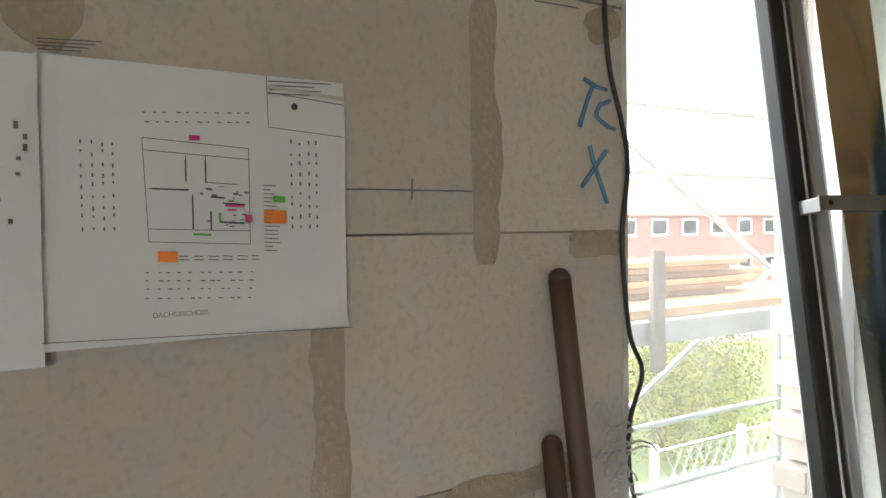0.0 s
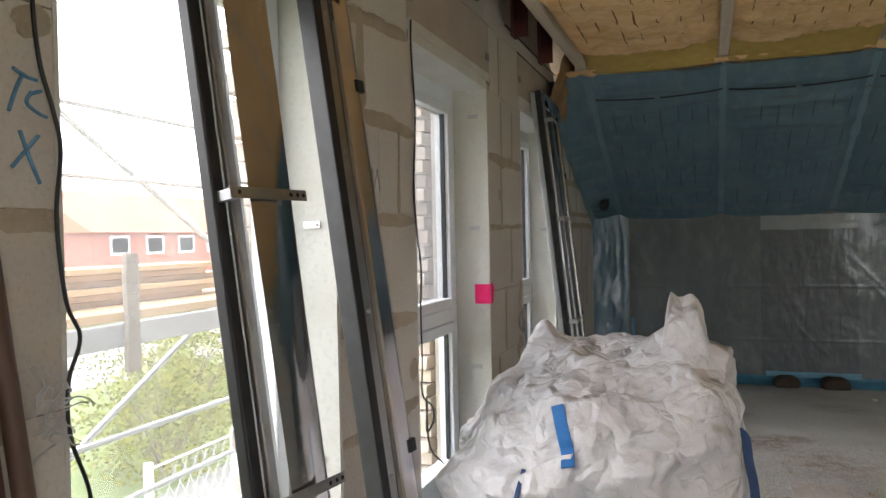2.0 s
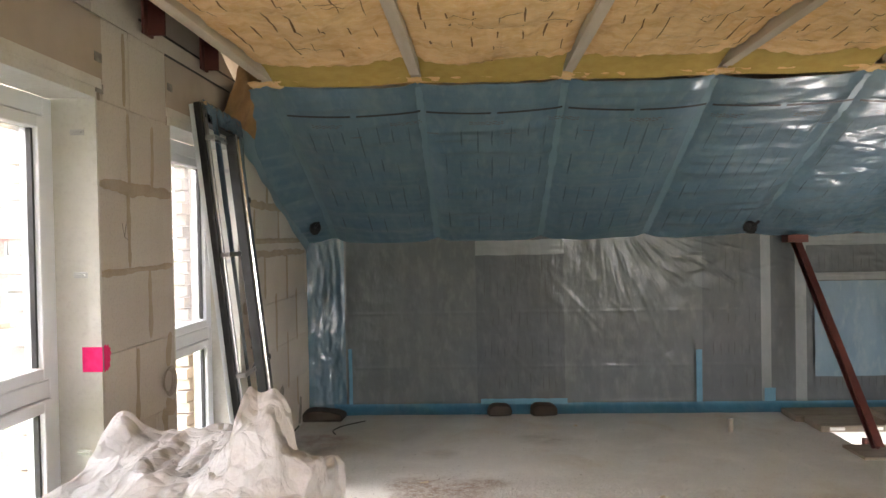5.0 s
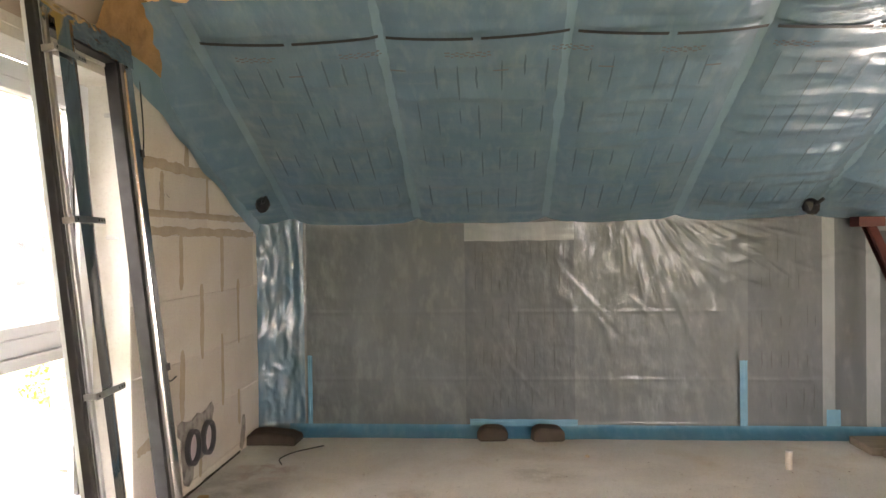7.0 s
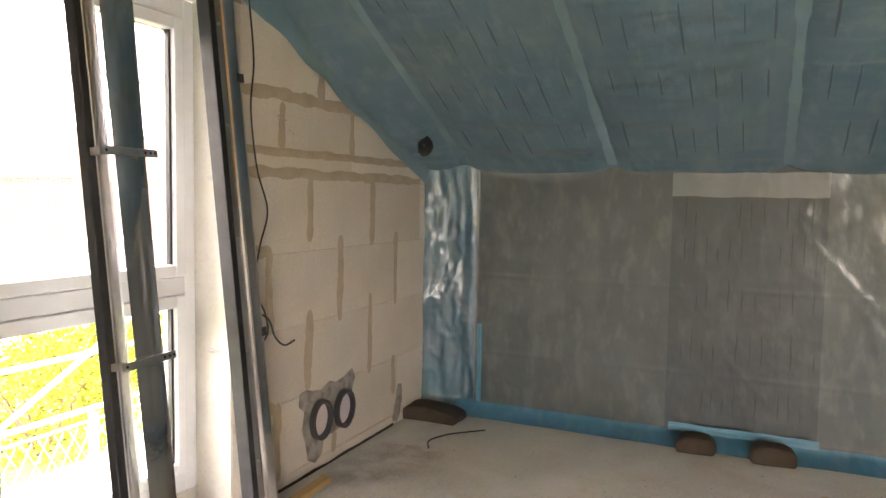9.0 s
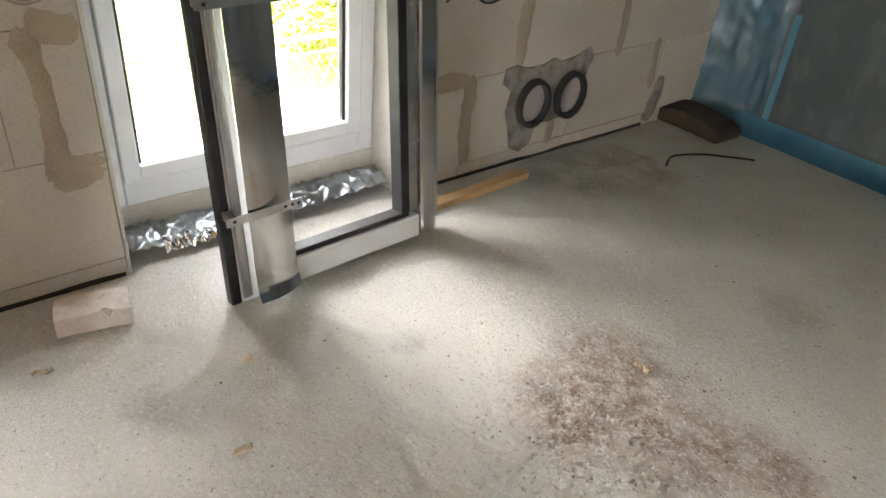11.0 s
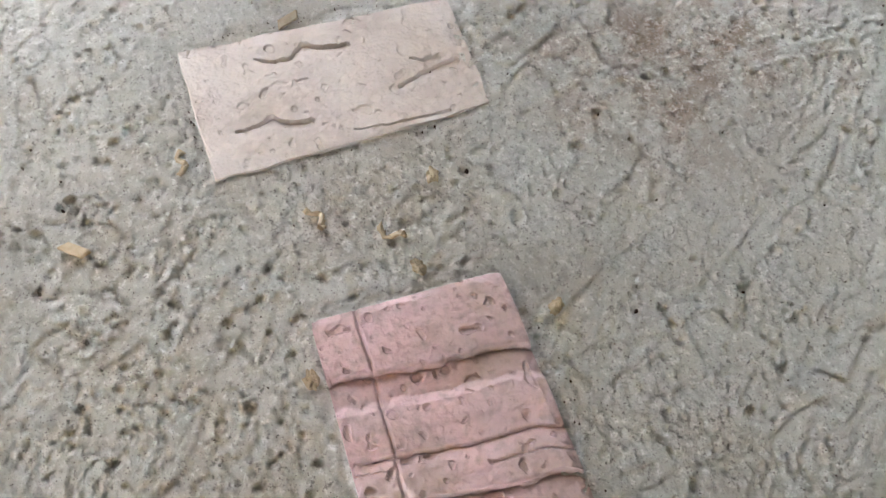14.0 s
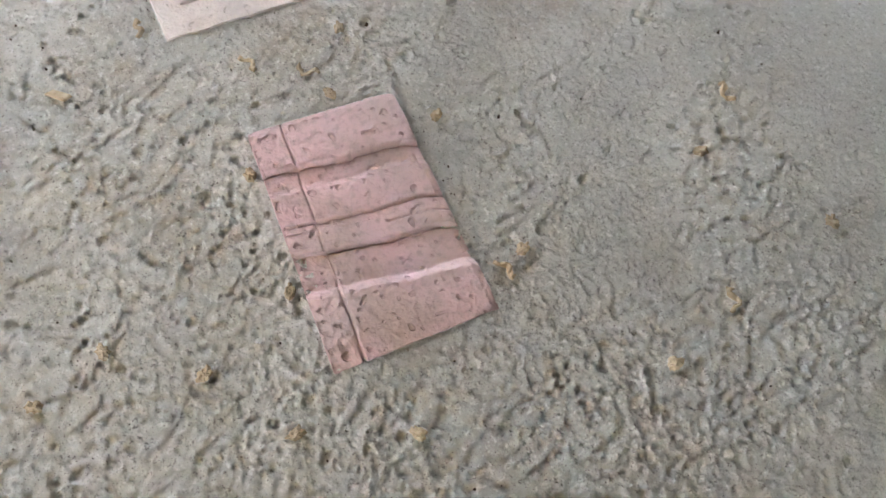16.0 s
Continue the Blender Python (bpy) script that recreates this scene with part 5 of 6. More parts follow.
part("plank", boxed(-0.028, 0.028, -0.27, 0.27, 0.0, 0.03, bevel=0.003), PLANK, slat)
slat.rotation_euler = (0, 0, radians(3))

# chips of wool and grit on the floor
CHIPS = [(1.903, 4.22), (1.944, 4.62), (2.007, 4.733), (1.777, 4.411), (2.491, 4.566), (2.594, 4.383), (2.554, 4.093), (2.75, 4.51), (2.82, 4.71), (2.856, 5.193), (2.783, 5.36), (2.551, 5.016), (2.7, 5.63), (2.348, 5.578),
         (2.464, 5.456), (1.542, 5.121), (1.497, 4.649), (0.86, 4.86), (0.33, 4.54), (0.57, 5.01), (1.21, 5.93), (2.08, 4.763), (2.222, 4.555), (2.4, 7.35), (1.915, 4.832), (2.204, 4.961), (2.578, 4.971), (2.0, 4.056),
         (2.162, 4.019), (2.494, 4.221)]


SKIN = (0.75, 3.45, 3.6, 6.1)


def skin_lift(x, y):
    """How far the rough skin of the screed stands above the slab."""
    x0, x1, y0, y1 = SKIN
    e = min(1, max(0, 5 * min((x - x0) / (x1 - x0), (x1 - x) / (x1 - x0), (y - y0) / (y1 - y0), (y1 - y) / (y1 - y0))))
    return 0.0085 * e * e * (3 - 2 * e)


def chip_thing(i, x, y, kind):
    rng = random.Random(100 + i)
    bm = bmesh.new()
    if kind == "sliver":
        # a flat splinter of board
        box(bm, -0.022, 0.022, -0.009, 0.009, 0.006, 0.013, bevel=0.0015)
        for v in bm.verts:
            v.co.x += 0.4 * v.co.y + 0.004 * noise.noise(v.co * 90)
    elif kind == "shred":
        # a curled, frayed strand
        pts = [(0.05 * (j / 9 - 0.5), 0.008 * math.sin(j * 0.8 + i), 0.009 + 0.004 * math.sin(j * 0.7 + i)) for j in range(10)]
        tube(bm, pts, 0.0062, 9, 0.004)
        for v in bm.verts:
            v.co += (v.co - Vector((v.co.x, 0.008 * math.sin((v.co.x / 0.05 + 0.5) * 7.2 + i), 0.009))) * (0.9 * noise.noise(v.co * 120 + Vector((i, 0, 0))))
    else:
        bmesh.ops.create_icosphere(bm, subdivisions=3, radius=1.0)
        for v in bm.verts:
            d = 1 + 0.75 * noise.noise(v.co * 1.7 + Vector((i * 3.3, 0, 0))) + 0.35 * noise.noise(v.co * 4.5 + Vector((i, 4, 0)))
            v.co = Vector((v.co.x * 0.014 * d, v.co.y * 0.01 * d, 0.011 + v.co.z * 0.008 * d))
    for v in bm.verts:
        v.co += Vector((noise.noise(v.co * 150), noise.noise(v.co * 150 + Vector((5, 0, 0))), noise.noise(v.co * 150 + Vector((0, 5, 0))))) * 0.0022
        v.co.z = max(v.co.z, 0.0)
    ob = part("wool_chip", bm, WOOL_CHIP)
    ob.location, ob.rotation_euler = (x, y, skin_lift(x, y) - 0.003), (0, 0, rng.uniform(0, 6.28))
    label = {"sliver": "flat pale splinter of wood on the concrete", "shred": "torn shred of yellowish wool on the concrete"}.get(kind, "small yellowish crumb of wool on the concrete")
    tagged(ob, label, "crumb", "crumbs on the floor")


for i, (x, y) in enumerate(CHIPS):
    chip_thing(i, x, y, "sliver" if i in (0, 16, 17) else "shred" if i in (1, 2, 3, 10, 13, 18, 20, 26, 28) else "crumb")


def lattice_noise(x, y, seed):
    """Smooth noise between -1 and 1 on arrays of places."""
    table = np.random.RandomState(seed).uniform(-1, 1, (256, 256))
    i, j = np.floor(x).astype(int), np.floor(y).astype(int)
    fx, fy = x - i, y - j
    fx, fy = fx * fx * (3 - 2 * fx), fy * fy * (3 - 2 * fy)
    i, j, i1, j1 = i % 256, j % 256, (i + 1) % 256, (j + 1) % 256
    return (table[i, j] * (1 - fx) + table[i1, j] * fx) * (1 - fy) + (table[i, j1] * (1 - fx) + table[i1, j1] * fx) * fy


def fine_floor():
    """The pitted skin of the screed where it is crossed at close range."""
    x0, x1, y0, y1 = SKIN
    n = 800
    X, Y = np.meshgrid(np.linspace(x0, x1, n), np.linspace(y0, y1, n), indexing="ij")
    wx, wy = X + 0.012 * lattice_noise(X * 14, Y * 14, 1), Y + 0.012 * lattice_noise(X * 14, Y * 14, 2)

    def noise_at(sc, seed):
        c, s = math.cos(seed), math.sin(seed)
        return lattice_noise((wx * c - wy * s) * sc, (wx * s + wy * c) * sc, seed)
    rough = 0.62 + 0.26 * np.clip(1.6 * noise_at(2.2, 3) + 0.5 * noise_at(6, 4), -1, 1)
    z = 0.0085 + 0.0014 * noise_at(7, 5)
    z += (0.0009 * noise_at(52, 6) + 0.0021 * noise_at(95, 7) + 0.0016 * noise_at(170, 8)) * (0.4 + 0.55 * rough)
    z -= 0.0028 * np.clip(6 * (noise_at(75, 9) - 0.62), 0, 1) * (0.4 + 0.8 * rough)
    z -= 0.0025 * np.clip(5 * (noise_at(100, 10) - 0.55), 0, 1)
    z += 0.0014 * np.clip(3 * (noise_at(90, 11) - 0.55), 0, 1) * rough
    # single pits with a small rim, and grains that stand proud
    rng = np.random.RandomState(12)
    step = (x1 - x0) / (n - 1)
    for k in range(26000):
        ci, cj = rng.randint(5, n - 5, 2)
        if rng.random_sample() > 0.25 + 0.75 * rough[ci, cj]:
            continue
        r = rng.choice((0.0034, 0.0046, 0.006, 0.009), p=(0.4, 0.33, 0.2, 0.07)) * rng.uniform(0.8, 1.2)
        w = int(2.2 * r / step) + 1
        a, b = slice(max(0, ci - w), ci + w + 1), slice(max(0, cj - w), cj + w + 1)
        d = np.hypot((X[a, b] - X[ci, cj]) * rng.uniform(0.75, 1.3), Y[a, b] - Y[ci, cj]) / r
        if k % 3:
            z[a, b] += r * (0.16 * np.exp(-((d - 1.35) / 0.35) ** 2) - rng.uniform(0.55, 1.0) * np.exp(-d ** 3))
        else:
            z[a, b] += r * 0.42 * np.exp(-d * d)
    # drag marks of the float
    for k in range(3):
        d = np.abs((X - 1.765 - 0.03 * k) - 0.03 * (Y - 5.3) - 0.003 * lattice_noise(Y * 20, Y * 0, 3))
        z += np.where((Y > 5.2) & (Y < 6.0), 0.0028 * np.clip(1 - d / 0.007, 0, 1), 0)
    inside = ((X > 1.54) & (X < 1.79) & (Y > 4.47) & (Y < 4.95)) | ((X > 2.15) & (X < 2.63) & (Y > 4.62) & (Y < 4.88))
    z[inside] = 0
    U, V = (X - x0) / (x1 - x0), (Y - y0) / (y1 - y0)
    edge = np.clip(5 * np.minimum(np.minimum(U, 1 - U), np.minimum(V, 1 - V)), 0, 1)
    edge = edge * edge * (3 - 2 * edge)
    z = 0.0005 + np.clip(z, 0, None) * edge
    idx = np.arange(n * n).reshape(n, n)
    quads = np.stack([idx[:-1, :-1], idx[1:, :-1], idx[1:, 1:], idx[:-1, 1:]], -1).reshape(-1, 4)
    me = bpy.data.meshes.new("floor_skin")
    me.vertices.add(n * n)
    me.vertices.foreach_set("co", np.stack([X, Y, z], -1).astype(np.float32).ravel())
    me.loops.add(quads.size)
    me.loops.foreach_set("vertex_index", quads.astype(np.int32).ravel())
    me.polygons.add(len(quads))
    me.polygons.foreach_set("loop_start", np.arange(0, quads.size, 4, dtype=np.int32))
    me.polygons.foreach_set("use_smooth", np.ones(len(quads), dtype=bool))
    me.update(calc_edges=True)
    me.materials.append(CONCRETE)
    tagged(new("floor_skin", me), "rough pitted surface of the concrete floor", "", "", "structure")


fine_floor()


def grit():
    rng = random.Random(11)
    for name, mat, count in (("grit_dark", SPECK, 1700), ("grit_pale", PALE_SPECK, 1500)):
        verts, faces = [], []
        for k in range(count):
            x, y = rng.uniform(0.5, 4.0), rng.uniform(3.4, 7.6)
            pick = rng.random()
            if pick < 0.22:
                x, y = rng.gauss(1.4, 0.22), rng.gauss(5.75, 0.2)
            elif pick < 0.5:
                x, y = rng.uniform(1.2, 3.4), rng.uniform(3.9, 5.8)
            elif pick < 0.62 and name == "grit_dark":
                # crumbs gathered along the edges of the boards
                k = rng.random()
                x, y = rng.choice(((2.12 + 0.54 * k, 4.905 + 0.04 * k + abs(rng.gauss(0, 0.012))), (1.52 + 0.3 * k, 4.425 + 0.03 * k - abs(rng.gauss(0, 0.008))), (1.835 - 0.04 * k + abs(rng.gauss(0, 0.008)), 4.46 + 0.52 * k), (1.505 - abs(rng.gauss(0, 0.01)), 4.43 + 0.54 * k)))
            r = rng.choice((0.0015, 0.0022, 0.003, 0.0042)) * rng.uniform(0.7, 1.3)
            b = len(verts)
            t = rng.uniform(0, 6.28)
            for j in range(4):
                verts.append((x + r * math.cos(t + j * 1.57) * rng.uniform(0.7, 1.4), y + r * math.sin(t + j * 1.57), 0.001))
            verts.append((x, y, skin_lift(x, y) + r * 0.9))
            faces += [(b + j, b + (j + 1) % 4, b + 4) for j in range(4)]
        me = bpy.data.meshes.new(name)
        me.from_pydata(verts, [], faces)
        me.materials.append(mat)
        tagged(new(name, me), "fine grit and crumbs scattered over the concrete", "grit", "", "stuff")


grit()

# ---- things along the walls ----


def cable(name, label, pts, r=0.004, mat=CABLE):
    return tagged(part(name, tube(bmesh.new(), curve_points(pts, 8), r, 8), mat, None, "", True), label, "cable")


cable("cable", "black cable hanging loosely beside the window reveal", [(0.008, 1.36, 2.35), (0.01, 1.365, 2.1), (0.01, 1.36, 1.9), (0.01, 1.37, 1.78), (0.012, 1.395, 1.69), (0.012, 1.408, 1.62), (0.012, 1.395, 1.5), (0.012, 1.41, 1.35), (0.014, 1.437, 1.28), (0.012, 1.41, 1.2), (0.012, 1.412, 1.1), (0.016, 1.45, 0.97), (0.02, 1.44, 0.8), (0.02, 1.42, 0.5), (0.02, 1.44, 0.02)])
cable("cable", "black cable hanging loosely beside the window reveal", [(0.01, 3.08, 2.32), (0.01, 3.075, 2.2), (0.012, 3.1, 1.95), (0.012, 3.08, 1.75), (0.012, 3.07, 1.62), (0.012, 3.1, 1.45), (0.012, 3.13, 1.32), (0.012, 3.115, 1.15), (0.012, 3.12, 0.95), (0.014, 3.11, 0.82), (0.03, 3.17, 0.76), (0.03, 3.19, 0.7), (0.02, 3.14, 0.66), (0.03, 3.11, 0.72), (0.02, 3.14, 0.8), (0.02, 3.16, 0.6), (0.03, 3.3, 0.48)])
cable("cable", "black cable stub hanging on the block wall", [(0.01, 6.0, 2.36), (0.012, 6.03, 2.2), (0.012, 6.05, 2.0), (0.012, 6.03, 1.8), (0.012, 6.07, 1.55), (0.015, 6.14, 1.36), (0.02, 6.08, 1.2), (0.02, 6.04, 1.02), (0.03, 6.1, 0.9), (0.03, 6.12, 0.8), (0.02, 6.06, 0.74)])
cable("cable", "grey cable end curling from the block wall", [(0.015, 6.08, 0.9), (0.04, 6.12, 0.86), (0.05, 6.15, 0.78), (0.05, 6.22, 0.73), (0.05, 6.3, 0.74)], 0.005)
cable("cable", "loose dark wire lying on the concrete floor", [(0.38, 7.12, 0.006), (0.34, 7.22, 0.012), (0.4, 7.34, 0.02), (0.48, 7.46, 0.012), (0.56, 7.56, 0.006)], 0.005)


def tool_handle(name, label, top, foot, r, r2):
    t = thing(name, label, "tool", foot)
    d = Vector(top) - Vector(foot)
    bm = tube(bmesh.new(), [d * k / 10 for k in range(1, 11)], r2, 16, r)
    g = bmesh.ops.create_uvsphere(bm, u_segments=16, v_segments=8, radius=r * 1.0)
    bmesh.ops.translate(bm, vec=d, verts=g["verts"])
    part("handle", bm, HANDLE, t, "", True)
    bm = tube(bmesh.new(), [d * k / 40 for k in range(0, 5)], r2 * 1.2, 14, r2 * 1.05)
    part("socket", bm, STEEL, t)
    return t


tool_handle("tool_handle", "worn brown wooden tool handle leaning on the wall", (0.035, 1.243, 1.445), (0.16, 1.33, 0.0), 0.017, 0.019)
tool_handle("tool_handle", "dark worn tool handle leaning on the wall", (0.04, 1.222, 1.20), (0.16, 1.26, 0.0), 0.016, 0.018)


def net_bundle():
    rng = random.Random(5)
    bm = bmesh.new()
    for k in range(26):
        p = Vector((0.035, 1.34, 1.16)) + Vector((0, rng.uniform(-0.03, 0.05), rng.uniform(-0.06, 0.05)))
        pts = [p]
        d = Vector((rng.uniform(-0.3, 0.3), rng.uniform(-1, 1), rng.uniform(-1, 1)))
        for j in range(5):
            d = (d + Vector((rng.uniform(-0.4, 0.4), rng.uniform(-1, 1), rng.uniform(-1, 1)))).normalized()
            q = pts[-1] + d * 0.013
            q.x = min(max(q.x, 0.008), 0.06)
            pts.append(q)
        tube(bm, curve_points(pts, 3), 0.0018, 5)
    tagged(part("cord_tangle", bm, WHITE_CABLE), "tangled pale cord bundle hanging on the wall by the window", "cord", "", "stuff")
    box_thing = thing("socket_box", "round hollow of a socket box cut in the wall", "socket box", (0.0, 3.06, 0.93))
    bm = bmesh.new()
    for r0, r1, x in ((0.035, 0.045, 0.008),):
        a = [bm.verts.new((x, r0 * math.cos(t), r0 * math.sin(t))) for t in (k * math.pi / 12 for k in range(24))]
        b = [bm.verts.new((0.001, r1 * math.cos(t), r1 * math.sin(t))) for t in (k * math.pi / 12 for k in range(24))]
        for k in range(24):
            bm.faces.new((a[k], a[(k + 1) % 24], b[(k + 1) % 24], b[k]))
        bm.faces.new([bm.verts.new((0.003, v.co.y, v.co.z)) for v in a])
    part("ring", bm, SMEAR, box_thing)
    coil = bmesh.new()
    for k in range(4):
        tube(coil, [(0.012 + 0.004 * k, 4.755 + (0.05 + 0.008 * k) * math.cos(t) + 0.004 * math.sin(3 * t + k), 0.93 + (0.055 + 0.006 * k) * math.sin(t)) for t in (j * 2 * math.pi / 30 for j in range(31))], 0.003, 6)
    tagged(part("cable_coil", coil, material("grey_wire", (0.3, 0.26, 0.23), 0.6)), "small coil of pale wire hanging on the wall", "cable")


net_bundle()


def duct_holes():
    plate = [(6.41, 0.44), (6.47, 0.45), (6.53, 0.43), (6.6, 0.42), (6.68, 0.45), (6.74, 0.43), (6.82, 0.44), (6.9, 0.47), (6.93, 0.42), (6.9, 0.36), (6.9, 0.25), (6.92, 0.2), (6.86, 0.16), (6.78, 0.17), (6.7, 0.16), (6.62, 0.17), (6.6, 0.08), (6.54, 0.05), (6.48, 0.08), (6.46, 0.17), (6.43, 0.25), (6.45, 0.34), (6.4, 0.38)]
    d = thing("duct_outlet", "two round ventilation ducts set in rough grey cement", "duct", (0, 6.68, 0.27))
    cem = bmesh.new()
    prism(cem, [(y - 6.68, z - 0.27) for y, z in plate], "x", 0.001, 0.007)
    part("cement", cem, GREY_PATCH, d)
    for y in (6.578 - 6.68, 6.803 - 6.68):
        bm = bmesh.new()
        n = 32
        prof = ((0.108, 0.006), (0.106, 0.034), (0.088, 0.036), (0.084, 0.0085))
        rings = [[bm.verts.new((x, y + r * 0.86 * math.cos(k * 2 * math.pi / n), r * math.sin(k * 2 * math.pi / n))) for k in range(n)] for r, x in prof]
        for a, b in zip(rings, rings[1:]):
            for k in range(n):
                bm.faces.new((a[k], a[(k + 1) % n], b[(k + 1) % n], b[k]))
        rim = part("duct_rim", bm, DARK_PIPE, d, "dark duct rim")
        bm = bmesh.new()
        bm.faces.new([bm.verts.new((0.0095, y + 0.083 * 0.86 * math.cos(k * 2 * math.pi / n), 0.083 * math.sin(k * 2 * math.pi / n))) for k in range(n)])
        part("cap", bm, PIPE, rim, "dusty grey cap inside the duct")


duct_holes()


def foil_rolls():
    """Sealing membrane with foil, unfixed, along the foot of each window."""
    for (a, b) in WINDOWS:
        t = thing("sealing_tape", "crumpled grey sealing membrane along the foot of the window", "sealing tape", (-0.1, (a + b) / 2, 0.0), "window sealing tapes")
        L = (b - a) / 2 - 0.03
        bm = sheet(lambda u, v: (0.075 * math.cos(2.4 * v + 0.5) + 0.012 * noise.noise((u * 14, v * 4, a)), -L + 2 * L * u, max(0.004, 0.025 + 0.03 * math.sin(2.4 * v + 0.2) + crumple((u * 5, v, a), 2.5, 0.016) + crumple((u * 14, v * 1.5, a), 2.0, 0.007))), 160, 20)
        part("membrane", bm, FOAM, t, "", True)
        bm = sheet(lambda u, v: (0.02 + 0.06 * v + 0.01 * noise.noise((u * 20, v * 4, 2)), -L + (0.1 + 0.22 * u), 0.02 + 0.05 * math.sin(3 * v) * (0.5 + 0.5 * noise.noise((u * 12, 0, a))) + crumple((u * 2, v, a + 3), 4, 0.014)), 40, 10)
        part("foil_end", bm, FOIL, t, "shiny crumpled foil end")


foil_rolls()


def brace():
    t = thing("steel_brace", "dark red steel brace from floor plate to the knee wall plate", "brace", (4.46, 6.5, 0))
    top, foot = Vector((4.46, 7.85, 1.58)) - Vector((4.46, 6.5, 0)), Vector((0.03, 0.06, 0.03))
    d = (top - foot).normalized()
    side = Vector((1, 0, 0))
    n = d.cross(side).normalized()

    def beam(name, w0, w1, h0, h1):
        bm = bmesh.new()
        q = [side * a + n * b for a, b in ((w0, h0), (w1, h0), (w1, h1), (w0, h1))]
        lo, hi = [bm.verts.new(foot + v) for v in q], [bm.verts.new(top + v) for v in q]
        bm.faces.new(lo[::-1]), bm.faces.new(hi)
        for k in range(4):
            bm.faces.new((lo[k], lo[(k + 1) % 4], hi[(k + 1) % 4], hi[k]))
        bmesh.ops.recalc_face_normals(bm, faces=bm.faces)
        part(name, bm, RED_STEEL, t)
    beam("flange", -0.03, 0.03, -0.036, -0.028)
    beam("web", -0.005, 0.005, -0.028, 0.028)
    beam("flange", -0.03, 0.03, 0.028, 0.036)
    part("foot_plate", boxed(-0.16, 0.22, -0.12, 0.2, 0.0, 0.022, bevel=0.003), GREY_PLANK, t, "wooden packing plate")
    part("head_plate", boxed(-0.1, 0.08, 1.24, 1.38, 1.53, 1.6, bevel=0.004), RED_STEEL, t)


brace()


def well_cover():
    x0, x1, y0, y1 = WELL
    for k, (a, b, z) in enumerate(((7.42, 7.72, 0.004), (7.1, 7.4, 0.004))):
        t = thing("cover_plank", "grey weathered scaffold plank laid over the stair opening", "plank", (5.3, (a + b) / 2, z), "planks over the opening")
        part("board", boxed(4.27 - 5.3 + 0.06 * k, 1.05, -(b - a) / 2, (b - a) / 2, 0, 0.055, bevel=0.006), GREY_PLANK, t)
        # white blocks paint the light showing through holes in the plank edge
        for j in range(6):
            part("hand_hole", boxed(-0.9 + 0.3 * j, -0.78 + 0.3 * j, -(b - a) / 2 - 0.002, -(b - a) / 2 + 0.002, 0.015, 0.04, bevel=0.001), WHITE_WALL, t)
    t = thing("cover_plank", "short grey plank lying across the others", "plank", (5.4, 7.3, 0.062), "planks over the opening")
    part("board", boxed(-0.5, 0.6, -0.16, 0.16, 0, 0.05, bevel=0.006), GREY_PLANK, t)
    for x in (4.63, 4.95):
        p = thing("steel_prop", "dark steel prop standing in the stair opening", "prop", (x, 7.0, -2.7))
        part("tube", tube(bmesh.new(), [(0, 0, 0), (0, 0, 2.68)], 0.03, 12), RED_STEEL, p)
        part("base", boxed(-0.07, 0.07, -0.07, 0.07, 0, 0.01), STEEL, p)
    stub = thing("pipe_stub", "short pale pipe stub rising from the floor", "pipe", (3.63, 7.14, 0))
    part("tube", tube(bmesh.new(), [(0, 0, 0), (0, 0, 0.11)], 0.021, 14), material("stub", (0.5, 0.46, 0.4), 0.7), stub)
    part("cap", tube(bmesh.new(), [(0, 0, 0.1101), (0, 0, 0.118)], 0.023, 14), WHITE_CABLE, stub)


well_cover()
for x, w in ((0.17, 0.05), (4.0, 0.06)):
    t = thing("film_patch", "black taped cable outlet through the blue film", "outlet", (x, 7.5 + (0.2 if x > 1 else 0), 1.735 - (0.06 if x > 1 else 0)))
    bm = bmesh.new()
    bmesh.ops.create_icosphere(bm, subdivisions=2, radius=1)
    for v in bm.verts:
        k = 1 + 0.3 * noise.noise(v.co * 2 + Vector((x, 0, 0)))
        v.co = Vector((v.co.x * w * k, v.co.y * 0.04 * k - 0.04, v.co.z * 0.06 * k))
    part("collar", bm, BLACK_TAPE, t)
    part("cable_end", tube(bmesh.new(), [(0, -0.05, 0), (0.02, -0.1, 0.02), (0.05, -0.12, 0.05)], 0.012, 8), BLACK_TAPE, t)


def film_print():
    """Dashed print line and small lettering bars on the membrane."""
    def along(x0, x1, s, w, off):
        return sheet(lambda u, v: slope_point(x0 + (x1 - x0) * u, s + w * (v - 0.5) + 0.008 * noise.noise(((x0 + (x1 - x0) * u) * 1.2, 0, 2)), off + 0.028 + 0.035 * max(0.0, math.sin(math.pi * (((x0 + (x1 - x0) * u - RIBS[0]) % 0.958) / 0.958))) ** 0.6), 10, 1)
    rng = random.Random(8)
    bm = bmesh.new()

    def add(b):
        me = bpy.data.meshes.new("tmp")
        b.to_mesh(me)
        b.free()
        bm.from_mesh(me)
        bpy.data.meshes.remove(me)
    x = 0.3
    while x < 8:
        add(along(x, x + 0.44, 0.12, 0.009, 0.006))
        x += 0.48
    structure("membrane_print_line", bm, CABLE, "dashed dark line printed along the blue membrane")
    bm = bmesh.new()
    x = 0.45
    while x < 7.8:
        for r in (0.165, 0.175):
            y = x
            for k in range(9):
                w = rng.uniform(0.01, 0.028)
                add(along(y, y + w, r + 0.004 * (k % 2), 0.004, 0.004))
                y += w + 0.006
        add(along(x + 0.25, x + 0.33, 0.23, 0.004, 0.004))
        x += 0.55
    structure("membrane_print_bars", bm, PENCIL, "small unreadable print on the blue membrane")


film_print()


